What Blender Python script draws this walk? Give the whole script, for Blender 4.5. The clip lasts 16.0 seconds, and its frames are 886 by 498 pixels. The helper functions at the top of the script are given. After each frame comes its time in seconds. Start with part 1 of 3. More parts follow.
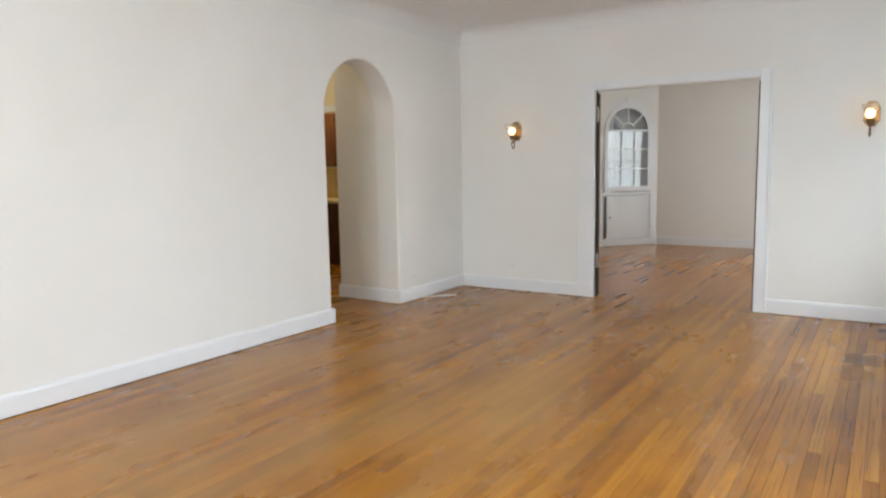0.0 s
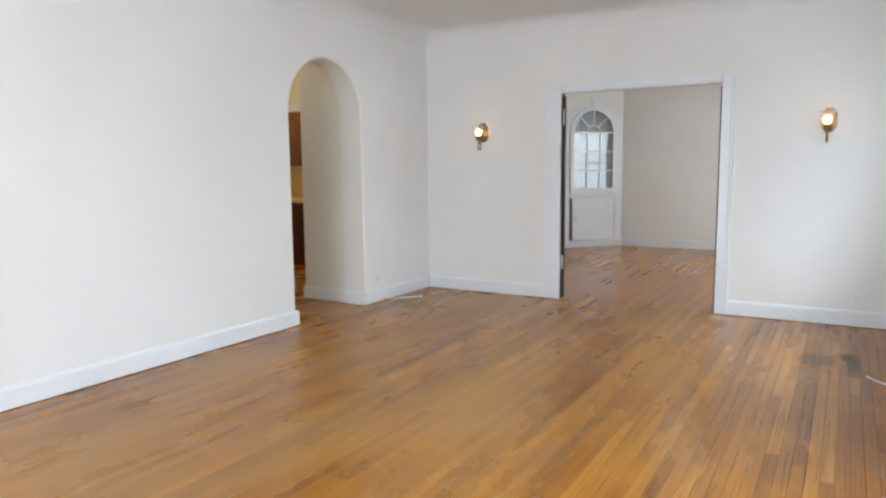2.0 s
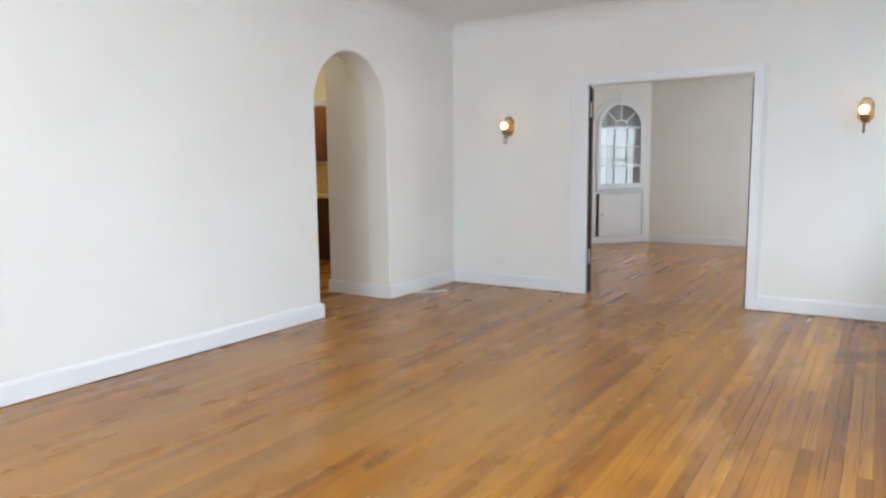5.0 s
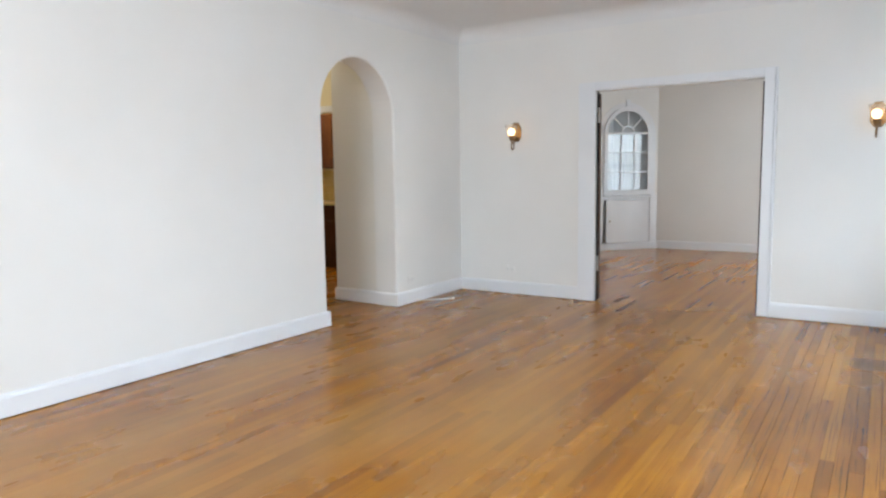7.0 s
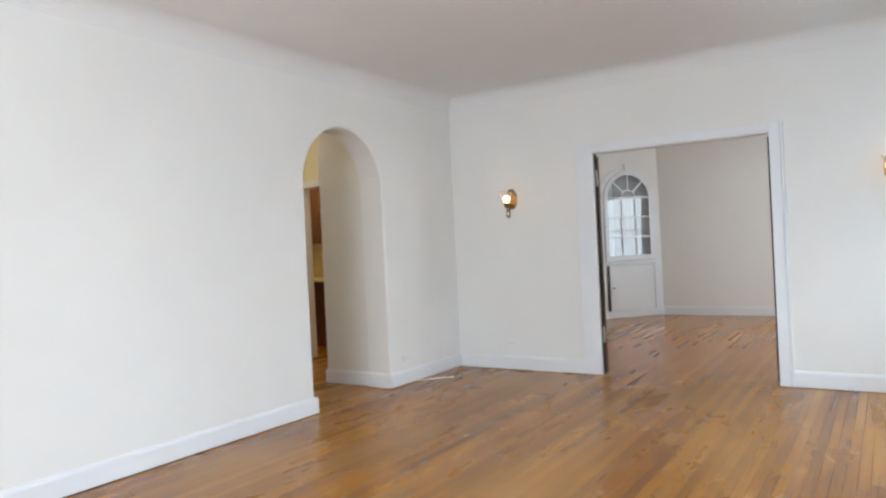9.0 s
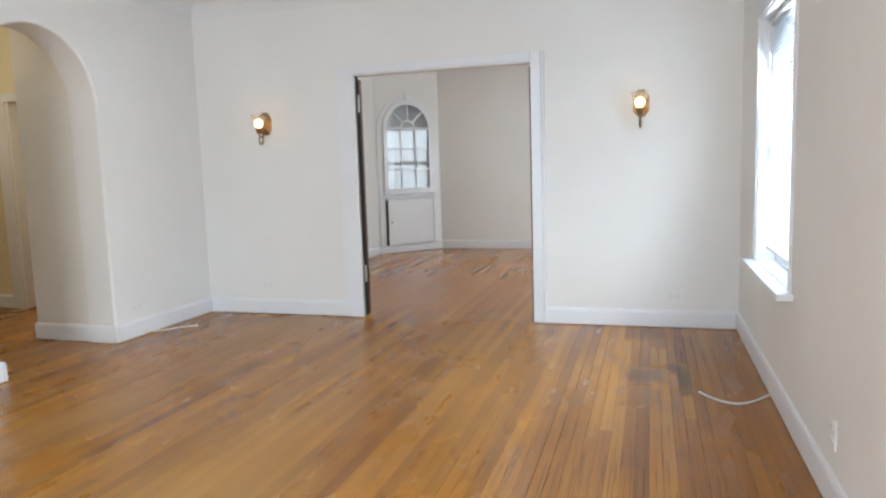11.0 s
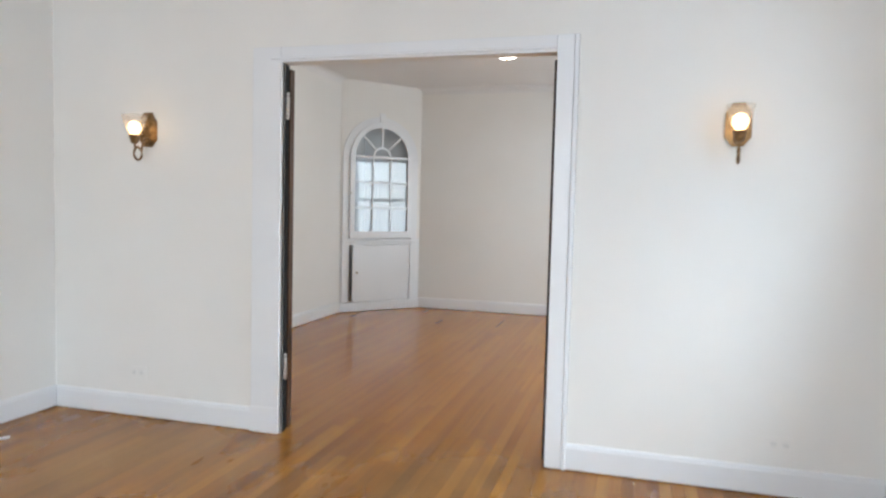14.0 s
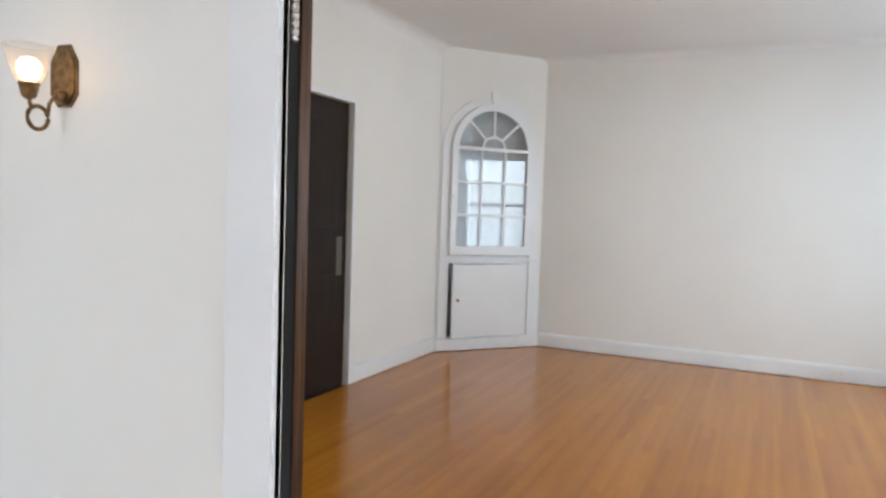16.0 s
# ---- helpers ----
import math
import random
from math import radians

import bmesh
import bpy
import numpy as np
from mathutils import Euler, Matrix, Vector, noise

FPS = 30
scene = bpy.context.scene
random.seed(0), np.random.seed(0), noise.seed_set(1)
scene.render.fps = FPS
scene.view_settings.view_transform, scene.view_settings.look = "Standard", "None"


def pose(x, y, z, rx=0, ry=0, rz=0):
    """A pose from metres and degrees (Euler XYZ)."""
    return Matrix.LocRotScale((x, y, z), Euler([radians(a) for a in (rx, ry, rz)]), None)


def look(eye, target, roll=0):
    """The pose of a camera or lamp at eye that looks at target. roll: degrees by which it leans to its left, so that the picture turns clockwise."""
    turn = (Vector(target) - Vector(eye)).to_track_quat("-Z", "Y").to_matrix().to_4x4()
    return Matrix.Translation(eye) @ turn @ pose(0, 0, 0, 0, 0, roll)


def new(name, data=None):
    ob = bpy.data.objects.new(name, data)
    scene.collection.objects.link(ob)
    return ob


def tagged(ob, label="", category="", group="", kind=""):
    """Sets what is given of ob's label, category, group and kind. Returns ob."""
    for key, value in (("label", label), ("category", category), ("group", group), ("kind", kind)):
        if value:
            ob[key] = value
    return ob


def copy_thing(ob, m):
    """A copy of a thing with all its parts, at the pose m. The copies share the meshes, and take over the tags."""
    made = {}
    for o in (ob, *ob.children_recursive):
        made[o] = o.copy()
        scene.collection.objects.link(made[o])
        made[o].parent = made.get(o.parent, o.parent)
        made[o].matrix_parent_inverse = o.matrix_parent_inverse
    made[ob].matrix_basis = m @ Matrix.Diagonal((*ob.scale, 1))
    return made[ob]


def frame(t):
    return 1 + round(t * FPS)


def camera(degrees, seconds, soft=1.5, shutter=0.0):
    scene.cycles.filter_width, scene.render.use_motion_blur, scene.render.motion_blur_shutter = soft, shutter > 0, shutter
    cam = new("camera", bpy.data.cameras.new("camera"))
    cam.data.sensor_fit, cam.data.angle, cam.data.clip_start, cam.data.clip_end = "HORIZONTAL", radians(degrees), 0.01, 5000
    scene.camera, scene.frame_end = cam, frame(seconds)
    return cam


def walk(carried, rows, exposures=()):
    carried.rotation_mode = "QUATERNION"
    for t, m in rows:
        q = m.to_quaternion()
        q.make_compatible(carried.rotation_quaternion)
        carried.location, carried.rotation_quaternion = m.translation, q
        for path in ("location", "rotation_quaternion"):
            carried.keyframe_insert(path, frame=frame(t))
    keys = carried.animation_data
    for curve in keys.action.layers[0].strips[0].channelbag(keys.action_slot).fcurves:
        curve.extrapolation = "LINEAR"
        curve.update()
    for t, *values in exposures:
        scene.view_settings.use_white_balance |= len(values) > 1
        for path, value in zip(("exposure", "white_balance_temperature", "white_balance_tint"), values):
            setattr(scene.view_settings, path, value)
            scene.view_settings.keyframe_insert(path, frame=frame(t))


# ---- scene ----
cam = camera(65.8, 16.0, 2.3, 0.5)
PATH = [
    (0, (0.203, -0.118, 1.339), (-0.885, 1.544, 1.106), -1.0),
    (0.5, (0.224, -0.118, 1.34), (-0.859, 1.547, 1.101), -1.5),
    (1, (0.218, -0.106, 1.336), (-0.84, 1.572, 1.083), -1.8),
    (1.5, (0.205, -0.084, 1.347), (-0.779, 1.641, 1.115), -0.8),
    (2, (0.202, -0.083, 1.355), (-0.806, 1.628, 1.119), -0.5),
    (2.5, (0.209, -0.067, 1.345), (-0.739, 1.68, 1.121), -1.1),
    (3, (0.212, -0.048, 1.329), (-0.661, 1.732, 1.065), -0.2),
    (3.5, (0.204, -0.056, 1.314), (-0.633, 1.747, 1.094), -0.5),
    (4, (0.196, -0.054, 1.317), (-0.64, 1.747, 1.081), -0.5),
    (4.5, (0.188, -0.059, 1.306), (-0.872, 1.619, 1.06), -0.4),
    (7, (0.136, -0.024, 1.297), (-0.947, 1.643, 1.079), -0.8),
    (7.5, (0.081, 0.012, 1.295), (-1.077, 1.639, 1.172), -0.7),
    (8, (0.046, 0.081, 1.274), (-1.062, 1.745, 1.234), -3.1),
    (8.5, (0.039, 0.174, 1.26), (-1.013, 1.873, 1.173), -1.4),
    (9, (0.002, 0.338, 1.282), (-1.091, 2.013, 1.274), -2.8),
    (9.5, (0.063, 0.523, 1.281), (-0.792, 2.327, 1.157), -2.1),
    (10, (0.131, 0.678, 1.269), (-0.483, 2.574, 1.099), -0.9),
    (12.5, (-0.06, 1.885, 1.281), (-0.625, 3.777, 0.965), -2.2),
    (13, (-0.168, 2.259, 1.28), (-0.701, 4.173, 1.045), 1.3),
    (13.5, (-0.29, 2.612, 1.273), (-0.796, 4.535, 1.062), 0.8),
    (14, (-0.388, 3.08, 1.303), (-0.93, 5.001, 1.184), 1.4),
    (14.5, (-0.536, 3.509, 1.284), (-1.068, 5.436, 1.203), -0.1),
    (15, (-0.709, 3.974, 1.297), (-1.257, 5.891, 1.142), -1.1),
    (15.5, (-0.848, 4.477, 1.304), (-1.559, 6.340, 1.152), -1.0),
    (16, (-1.086, 5.007, 1.328), (-1.938, 6.813, 1.214), 1.9),
]
walk(cam, [(t, look(eye, target, roll)) for t, eye, target, roll in PATH],
     [(0, 0.30, 6600, 10), (1.5, 0.38, 6200, 10), (3.5, 0.46, 6200, 10), (7, 0.46, 6150, 10), (8, 0.40, 6150, 10), (9.5, 0.48, 6200, 10), (10, 0.54, 6200, 10), (12.5, 0.46, 6200, 10), (13, 0.58, 6200, 10), (14.5, 0.58, 6200, 10), (15, 0.52, 6200, 10), (15.5, 0.58, 6150, 10), (16, 0.72, 6100, 10)])

# ---- light ----
world = bpy.data.worlds.new("sky")
scene.world = world
world.use_nodes = True
wn = world.node_tree
sky = wn.nodes.new("ShaderNodeTexSky")
sky.sky_type, sky.sun_disc = "NISHITA", False
SUN_DIR = Vector((-0.97, 1.34, -1.6)).normalized()
sky.sun_elevation = math.asin(-SUN_DIR.z)
sky.sun_rotation = math.atan2(-SUN_DIR.x, -SUN_DIR.y)
wn.links.new(sky.outputs[0], wn.nodes["Background"].inputs[0])
wn.nodes["Background"].inputs[1].default_value = 0.15

sun = new("sun", bpy.data.lights.new("sun", "SUN"))
sun.data.energy, sun.data.angle, sun.data.color = 5.0, radians(0.5), (1.0, 0.95, 0.86)
sun.matrix_world = look((4, -4, 12), Vector((4, -4, 12)) + SUN_DIR)


def window_light(name, eye, target, w, h, watts, colour=(0.79, 0.92, 1.0), spread=180):
    """An area lamp for skylight in a window opening, real or added."""
    lamp = new(name, bpy.data.lights.new(name, "AREA"))
    lamp.data.shape, lamp.data.size, lamp.data.size_y = "RECTANGLE", w, h
    lamp.data.energy, lamp.data.color = watts, colour
    lamp.data.spread = radians(spread)
    lamp.matrix_world = look(eye, target)
    return lamp


window_light("skylight_window", (0.99, 5.19, 1.41), (-1.5, 4.75, 0.75), 1.0, 1.4, 43)
window_light("skylight_glazed_door", (0.9, 2.44, 1.25), (-1, 2.6, 0.6), 0.8, 1.5, 21, spread=130)
# fill from an unseen window, added to light the left wall
window_light("fill_near", (0.9, 0.6, 1.4), (-1, 0.8, 0.4), 1.05, 1.45, 9, spread=130)
# main fill, from an unseen front opening added behind the camera
window_light("fill_front", (-1.5, -2.35, 1.45), (-1.7, 0, 1.0), 2.15, 1.5, 112, (0.82, 0.93, 1.0))
window_light("skylight_dining", (0.99, 10.385, 1.42), (-1, 10.385, 1.0), 1.0, 1.45, 21)
# fill from an unseen second window, added to brighten the dining room
window_light("fill_dining", (0.9, 7.95, 1.38), (-1, 8.1, 0.9), 1.1, 1.4, 17, (0.98, 1.0, 0.94))


def bulb_light(name, where, watts, colour, size):
    lamp = new(name, bpy.data.lights.new(name, "POINT"))
    lamp.data.energy, lamp.data.color, lamp.data.shadow_soft_size = watts, colour, size
    lamp.location = where


WARM = (1.0, 0.72, 0.42)
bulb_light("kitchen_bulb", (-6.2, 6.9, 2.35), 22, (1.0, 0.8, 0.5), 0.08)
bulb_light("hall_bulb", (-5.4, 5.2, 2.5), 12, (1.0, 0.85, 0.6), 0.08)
bulb_light("dining_bulb", (-1.535, 9.04, 2.48), 4.5, (1.0, 0.86, 0.66), 0.17)


# ---- materials ----
def material(name, colour, rough=0.5, metal=0.0):
    m = bpy.data.materials.new(name)
    m.use_nodes = True
    b = m.node_tree.nodes["Principled BSDF"]
    b.inputs["Base Color"].default_value = (*colour, 1)
    b.inputs["Roughness"].default_value, b.inputs["Metallic"].default_value = rough, metal
    return m, m.node_tree, b


def noise_node(nt, scale, detail=3.0, stretch=None, rough=0.5):
    geo = nt.nodes.new("ShaderNodeNewGeometry")
    n = nt.nodes.new("ShaderNodeTexNoise")
    n.inputs["Scale"].default_value, n.inputs["Detail"].default_value = scale, detail
    n.inputs["Roughness"].default_value = rough
    if stretch:
        mp = nt.nodes.new("ShaderNodeMapping")
        mp.inputs["Scale"].default_value = stretch
        nt.links.new(geo.outputs["Position"], mp.inputs[0])
        nt.links.new(mp.outputs[0], n.inputs["Vector"])
    else:
        nt.links.new(geo.outputs["Position"], n.inputs["Vector"])
    return n.outputs["Fac"]


def ramp(nt, fac, stops):
    r = nt.nodes.new("ShaderNodeValToRGB")
    el = r.color_ramp.elements
    while len(el) < len(stops):
        el.new(0.5)
    for e, (p, c) in zip(el, stops):
        e.position, e.color = p, (*c, 1)
    nt.links.new(fac, r.inputs[0])
    return r.outputs[0]


def mixed(nt, fac, a, b, mode="MIX"):
    """A colour mix; fac, a and b are sockets or plain values."""
    m = nt.nodes.new("ShaderNodeMix")
    m.data_type, m.blend_type = "RGBA", mode
    for sock, v in ((m.inputs[0], fac), (m.inputs[6], a), (m.inputs[7], b)):
        if isinstance(v, bpy.types.NodeSocket):
            nt.links.new(v, sock)
        else:
            sock.default_value = v if isinstance(v, float) else (*v, 1)
    return m.outputs[2]


def maths(nt, op, a, b=0.0, c=None, clamp=False):
    m = nt.nodes.new("ShaderNodeMath")
    m.operation, m.use_clamp = op, clamp
    for sock, v in zip(m.inputs, (a, b, c)):
        if v is None:
            continue
        if isinstance(v, bpy.types.NodeSocket):
            nt.links.new(v, sock)
        else:
            sock.default_value = v
    return m.outputs[0]


def bump(nt, b, height, strength, dist=0.01):
    k = nt.nodes.new("ShaderNodeBump")
    k.inputs["Strength"].default_value, k.inputs["Distance"].default_value = strength, dist
    nt.links.new(height, k.inputs["Height"])
    nt.links.new(k.outputs[0], b.inputs["Normal"])


def paint(name, lo, hi, rough=0.55, fine=90.0, strength=0.12, large=1.3):
    """Brushed or rolled paint: broad unevenness, fine roller stipple."""
    m, nt, b = material(name, hi, rough)
    col = ramp(nt, noise_node(nt, large, 4), [(0.3, lo), (0.7, hi)])
    nt.links.new(col, b.inputs["Base Color"])
    h = maths(nt, "MULTIPLY_ADD", noise_node(nt, fine, 3), 0.5, noise_node(nt, 5.0, 3))
    bump(nt, b, h, strength, 0.006)
    return m


WALL = paint("wall_paint", (0.80, 0.783, 0.755), (0.835, 0.818, 0.793), 0.6)
CEILING = paint("ceiling_paint", (0.77, 0.76, 0.75), (0.80, 0.79, 0.78), 0.7)
TRIM = paint("trim_gloss_paint", (0.785, 0.792, 0.81), (0.815, 0.822, 0.838), 0.36, 60.0, 0.08, 2.5)
# the wall paint again, with the hall lamp's warm light put into its colour
WALL_WARM_LIT = paint("wall_paint_warm_lit", (0.77, 0.745, 0.69), (0.81, 0.785, 0.73), 0.6)
HALL = paint("hall_cream_paint", (0.70, 0.62, 0.42), (0.76, 0.68, 0.48), 0.6)
PLATE, _, _ = material("plate_white_plastic", (0.77, 0.76, 0.74), 0.4)
CORD, _, _ = material("cord_white_vinyl", (0.86, 0.84, 0.78), 0.4)
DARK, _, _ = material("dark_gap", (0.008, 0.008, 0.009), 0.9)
SUBFLOOR, _, _ = material("subfloor", (0.03, 0.018, 0.010), 0.9)
SLOT, _, _ = material("slot_painted", (0.42, 0.41, 0.39), 0.5)
NICKEL, nt_, b_ = material("worn_nickel", (0.68, 0.66, 0.63), 0.4, 1.0)
bump(nt_, b_, noise_node(nt_, 120.0, 3), 0.1, 0.002)
DULL, _, _ = material("dull_metal", (0.13, 0.13, 0.11), 0.5, 0.5)
KNOB, _, _ = material("aged_brass", (0.36, 0.27, 0.15), 0.35, 1.0)

BRONZE, nt_, b_ = material("antique_bronze", (0.2, 0.15, 0.1), 0.34, 0.8)
nt_.links.new(ramp(nt_, noise_node(nt_, 45.0, 4), [(0.3, (0.14, 0.085, 0.042)), (0.7, (0.33, 0.20, 0.09))]), b_.inputs["Base Color"])
bump(nt_, b_, noise_node(nt_, 160.0, 3), 0.25, 0.002)


def dark_wood(name, lo, hi, rough=0.35, along="z"):
    m, nt, b = material(name, hi, rough)
    g = noise_node(nt, 1.0, 5, (70, 70, 3) if along == "z" else (5, 60, 60), 0.65)
    nt.links.new(ramp(nt, g, [(0.35, lo), (0.68, hi)]), b.inputs["Base Color"])
    bump(nt, b, g, 0.15, 0.002)
    b.inputs["Specular IOR Level"].default_value = 0.25
    return m


DOOR_WOOD = dark_wood("dark_stained_wood", (0.007, 0.004, 0.003), (0.022, 0.011, 0.006), 0.45)
EDGE_WOOD = dark_wood("worn_brown_edge", (0.035, 0.017, 0.009), (0.12, 0.055, 0.026), 0.35)
CABINET_WOOD = dark_wood("cabinet_red_brown", (0.055, 0.020, 0.009), (0.12, 0.045, 0.02), 0.35)
WORKTOP, _, _ = material("worktop_cream", (0.62, 0.52, 0.30), 0.35)
TILE = paint("splash_tile_glaze", (0.66, 0.52, 0.24), (0.74, 0.60, 0.32), 0.25, 30.0, 0.05, 9.0)


def floorboards(name, per_object):
    """Honey oak strip with grain, open cracks, grey wear and a satin varnish."""
    m, nt, b = material(name, (0.35, 0.16, 0.04), 0.28)
    if per_object:
        rnd = nt.nodes.new("ShaderNodeObjectInfo").outputs["Random"]
    else:
        rnd = nt.nodes.new("ShaderNodeNewGeometry").outputs["Random Per Island"]
    geo = nt.nodes.new("ShaderNodeNewGeometry")
    shift = nt.nodes.new("ShaderNodeCombineXYZ")
    nt.links.new(maths(nt, "MULTIPLY", rnd, 37.0), shift.inputs[0])
    nt.links.new(maths(nt, "MULTIPLY", rnd, 91.0), shift.inputs[1])
    add = nt.nodes.new("ShaderNodeVectorMath")
    nt.links.new(geo.outputs["Position"], add.inputs[0])
    nt.links.new(shift.outputs[0], add.inputs[1])

    def grain(stretch, detail, rough, distort=0.0):
        mp = nt.nodes.new("ShaderNodeMapping")
        mp.inputs["Scale"].default_value = stretch
        n = nt.nodes.new("ShaderNodeTexNoise")
        n.inputs["Scale"].default_value, n.inputs["Detail"].default_value = 1.0, detail
        n.inputs["Roughness"].default_value, n.inputs["Distortion"].default_value = rough, distort
        nt.links.new(add.outputs[0], mp.inputs[0])
        nt.links.new(mp.outputs[0], n.inputs["Vector"])
        return n.outputs["Fac"]

    base = ramp(nt, rnd, [(0.0, (0.23, 0.080, 0.008)), (0.25, (0.315, 0.117, 0.011)), (0.78, (0.39, 0.152, 0.013)), (1.0, (0.49, 0.212, 0.024))])
    where = nt.nodes.new("ShaderNodeSeparateXYZ")
    nt.links.new(geo.outputs["Position"], where.inputs[0])

    def span(axis, lo, hi):
        """0 below lo, 1 above hi, along one axis of the plan (hi may be the smaller)."""
        m_ = nt.nodes.new("ShaderNodeMapRange")
        m_.interpolation_type = "SMOOTHSTEP"
        a_, b_, p_, q_ = (lo, hi, 0.0, 1.0) if lo < hi else (hi, lo, 1.0, 0.0)
        for k_, v_ in zip((1, 2, 3, 4), (a_, b_, p_, q_)):
            m_.inputs[k_].default_value = v_
        nt.links.new(where.outputs[axis], m_.inputs[0])
        return m_.outputs[0]

    dining = span(1, 6.2, 7.3)
    living = span(1, 6.9, 6.1)
    # the dining room was refinished: boards closer in tone and more orange
    base = mixed(nt, maths(nt, "MULTIPLY", dining, 0.7), base, (0.53, 0.205, 0.016))
    g1 = grain((16, 0.35, 1), 2, 0.5)
    g2 = grain((80, 1.1, 1), 2, 0.55, 0.3)
    col = mixed(nt, 0.45, base, mixed(nt, 1.0, base, ramp(nt, g1, [(0.3, (0.66, 0.63, 0.58)), (0.7, (1.14, 1.15, 1.14))]), "MULTIPLY"))
    col = mixed(nt, maths(nt, "MULTIPLY_ADD", living, 0.14, 0.05), col, mixed(nt, 1.0, col, ramp(nt, g2, [(0.35, (0.6, 0.55, 0.5)), (0.6, (1.1, 1.1, 1.1))]), "MULTIPLY"))
    # worn, greyed lanes where people walked, strongest towards the arch
    lane = ramp(nt, noise_node(nt, 1.0, 4, (1.5, 0.55, 1), 0.6), [(0.40, (0, 0, 0)), (0.66, (1, 1, 1))])
    west = maths(nt, "MULTIPLY_ADD", span(0, 0.2, -1.6), 0.60, 0.08)
    wear = maths(nt, "MULTIPLY", maths(nt, "MULTIPLY", lane, west), living)
    col = mixed(nt, wear, col, (0.41, 0.228, 0.072))
    # patches where the varnish has gone dull and dirt has settled in the grain
    blotch = maths(nt, "MULTIPLY", ramp(nt, noise_node(nt, 1.0, 2, (4.5, 1.2, 1), 0.55), [(0.50, (0, 0, 0)), (0.70, (1, 1, 1))]), maths(nt, "MULTIPLY", living, 0.22))
    col = mixed(nt, blotch, col, (0.15, 0.085, 0.030))
    # golden patches where the old varnish is thick
    gold = maths(nt, "MULTIPLY", ramp(nt, noise_node(nt, 1.0, 3, (2.6, 1.3, 1), 0.55), [(0.52, (0, 0, 0)), (0.68, (1, 1, 1))]), 0.35)
    col = mixed(nt, gold, col, (0.50, 0.205, 0.016))
    # open cracks along the grain, dense where the sun has dried the boards by the windows
    dry = maths(nt, "MULTIPLY", maths(nt, "MULTIPLY", span(0, -0.95, -0.35), span(0, 0.62, 0.25)), maths(nt, "MULTIPLY", span(1, 1.0, 2.2), span(1, 5.0, 3.9)))
    dry = maths(nt, "MULTIPLY_ADD", dry, 0.10, -0.03)
    streak = maths(nt, "ADD", noise_node(nt, 1.0, 2, (190, 1.7, 1), 0.5), dry)
    crack = maths(nt, "MULTIPLY", ramp(nt, streak, [(0.665, (0, 0, 0)), (0.70, (1, 1, 1))]), maths(nt, "MULTIPLY", living, 0.6))
    col = mixed(nt, crack, col, (0.045, 0.022, 0.010))

    # old water stain: a dark streak and a dull patch beside it
    sep = nt.nodes.new("ShaderNodeSeparateXYZ")
    nt.links.new(geo.outputs["Position"], sep.inputs[0])
    ragged = maths(nt, "MULTIPLY_ADD", noise_node(nt, 9.0, 2), 0.16, -0.08)

    def blot(cx, cy, rx, ry, power, strength):
        dx = maths(nt, "ABSOLUTE", maths(nt, "DIVIDE", maths(nt, "ADD", maths(nt, "SUBTRACT", sep.outputs[0], cx), maths(nt, "MULTIPLY", ragged, 0.2)), rx))
        dy = maths(nt, "ABSOLUTE", maths(nt, "DIVIDE", maths(nt, "ADD", maths(nt, "SUBTRACT", sep.outputs[1], cy), ragged), ry))
        d = maths(nt, "ADD", maths(nt, "POWER", dx, power), maths(nt, "POWER", dy, power))
        return maths(nt, "MULTIPLY", maths(nt, "SUBTRACT", 1.0, d, clamp=True), strength)

    stain = maths(nt, "MAXIMUM", blot(0.305, 5.20, 0.042, 0.32, 4.0, 0.8), blot(0.27, 5.40, 0.08, 0.12, 2.0, 0.85))
    stain = maths(nt, "MAXIMUM", stain, blot(0.095, 5.22, 0.13, 0.17, 4.0, 0.55))
    stain = maths(nt, "MAXIMUM", stain, blot(0.05, 4.85, 0.13, 0.25, 2.0, 0.22))
    col = mixed(nt, stain, col, (0.065, 0.058, 0.048))
    nt.links.new(col, b.inputs["Base Color"])
    r = maths(nt, "MULTIPLY_ADD", noise_node(nt, 1.0, 3, (3.0, 0.8, 1)), 0.16, 0.17)
    r = maths(nt, "ADD", r, maths(nt, "MULTIPLY", maths(nt, "ADD", wear, blotch), 0.12))
    r = maths(nt, "MULTIPLY_ADD", dining, -0.05, r)
    nt.links.new(maths(nt, "MULTIPLY_ADD", stain, 0.2, r), b.inputs["Roughness"])
    b.inputs["Specular IOR Level"].default_value = 0.38
    return m


OAK_PART = floorboards("oak_strip_single", True)
OAK = floorboards("oak_strip", False)


def glass(name, tint=(0.97, 0.99, 1.0), rough=0.0):
    m, nt, b = material(name, tint, rough)
    b.inputs["Transmission Weight"].default_value, b.inputs["IOR"].default_value = 1.0, 1.5
    return m


GLASS = glass("window_glass")
FROST, nt_, b_ = material("frosted_lamp_glass", (0.86, 0.74, 0.62), 0.3)
tp_ = nt_.nodes.new("ShaderNodeBsdfTransparent")
ms_ = nt_.nodes.new("ShaderNodeMixShader")
ms_.inputs[0].default_value = 0.18
nt_.links.new(tp_.outputs[0], ms_.inputs[1])
nt_.links.new(b_.outputs[0], ms_.inputs[2])
nt_.links.new(ms_.outputs[0], nt_.nodes["Material Output"].inputs[0])


def glowing(name, colour, strength):
    m, nt, b = material(name, (0.9, 0.88, 0.84), 0.4)
    b.inputs["Emission Color"].default_value, b.inputs["Emission Strength"].default_value = (*colour, 1), strength
    return m


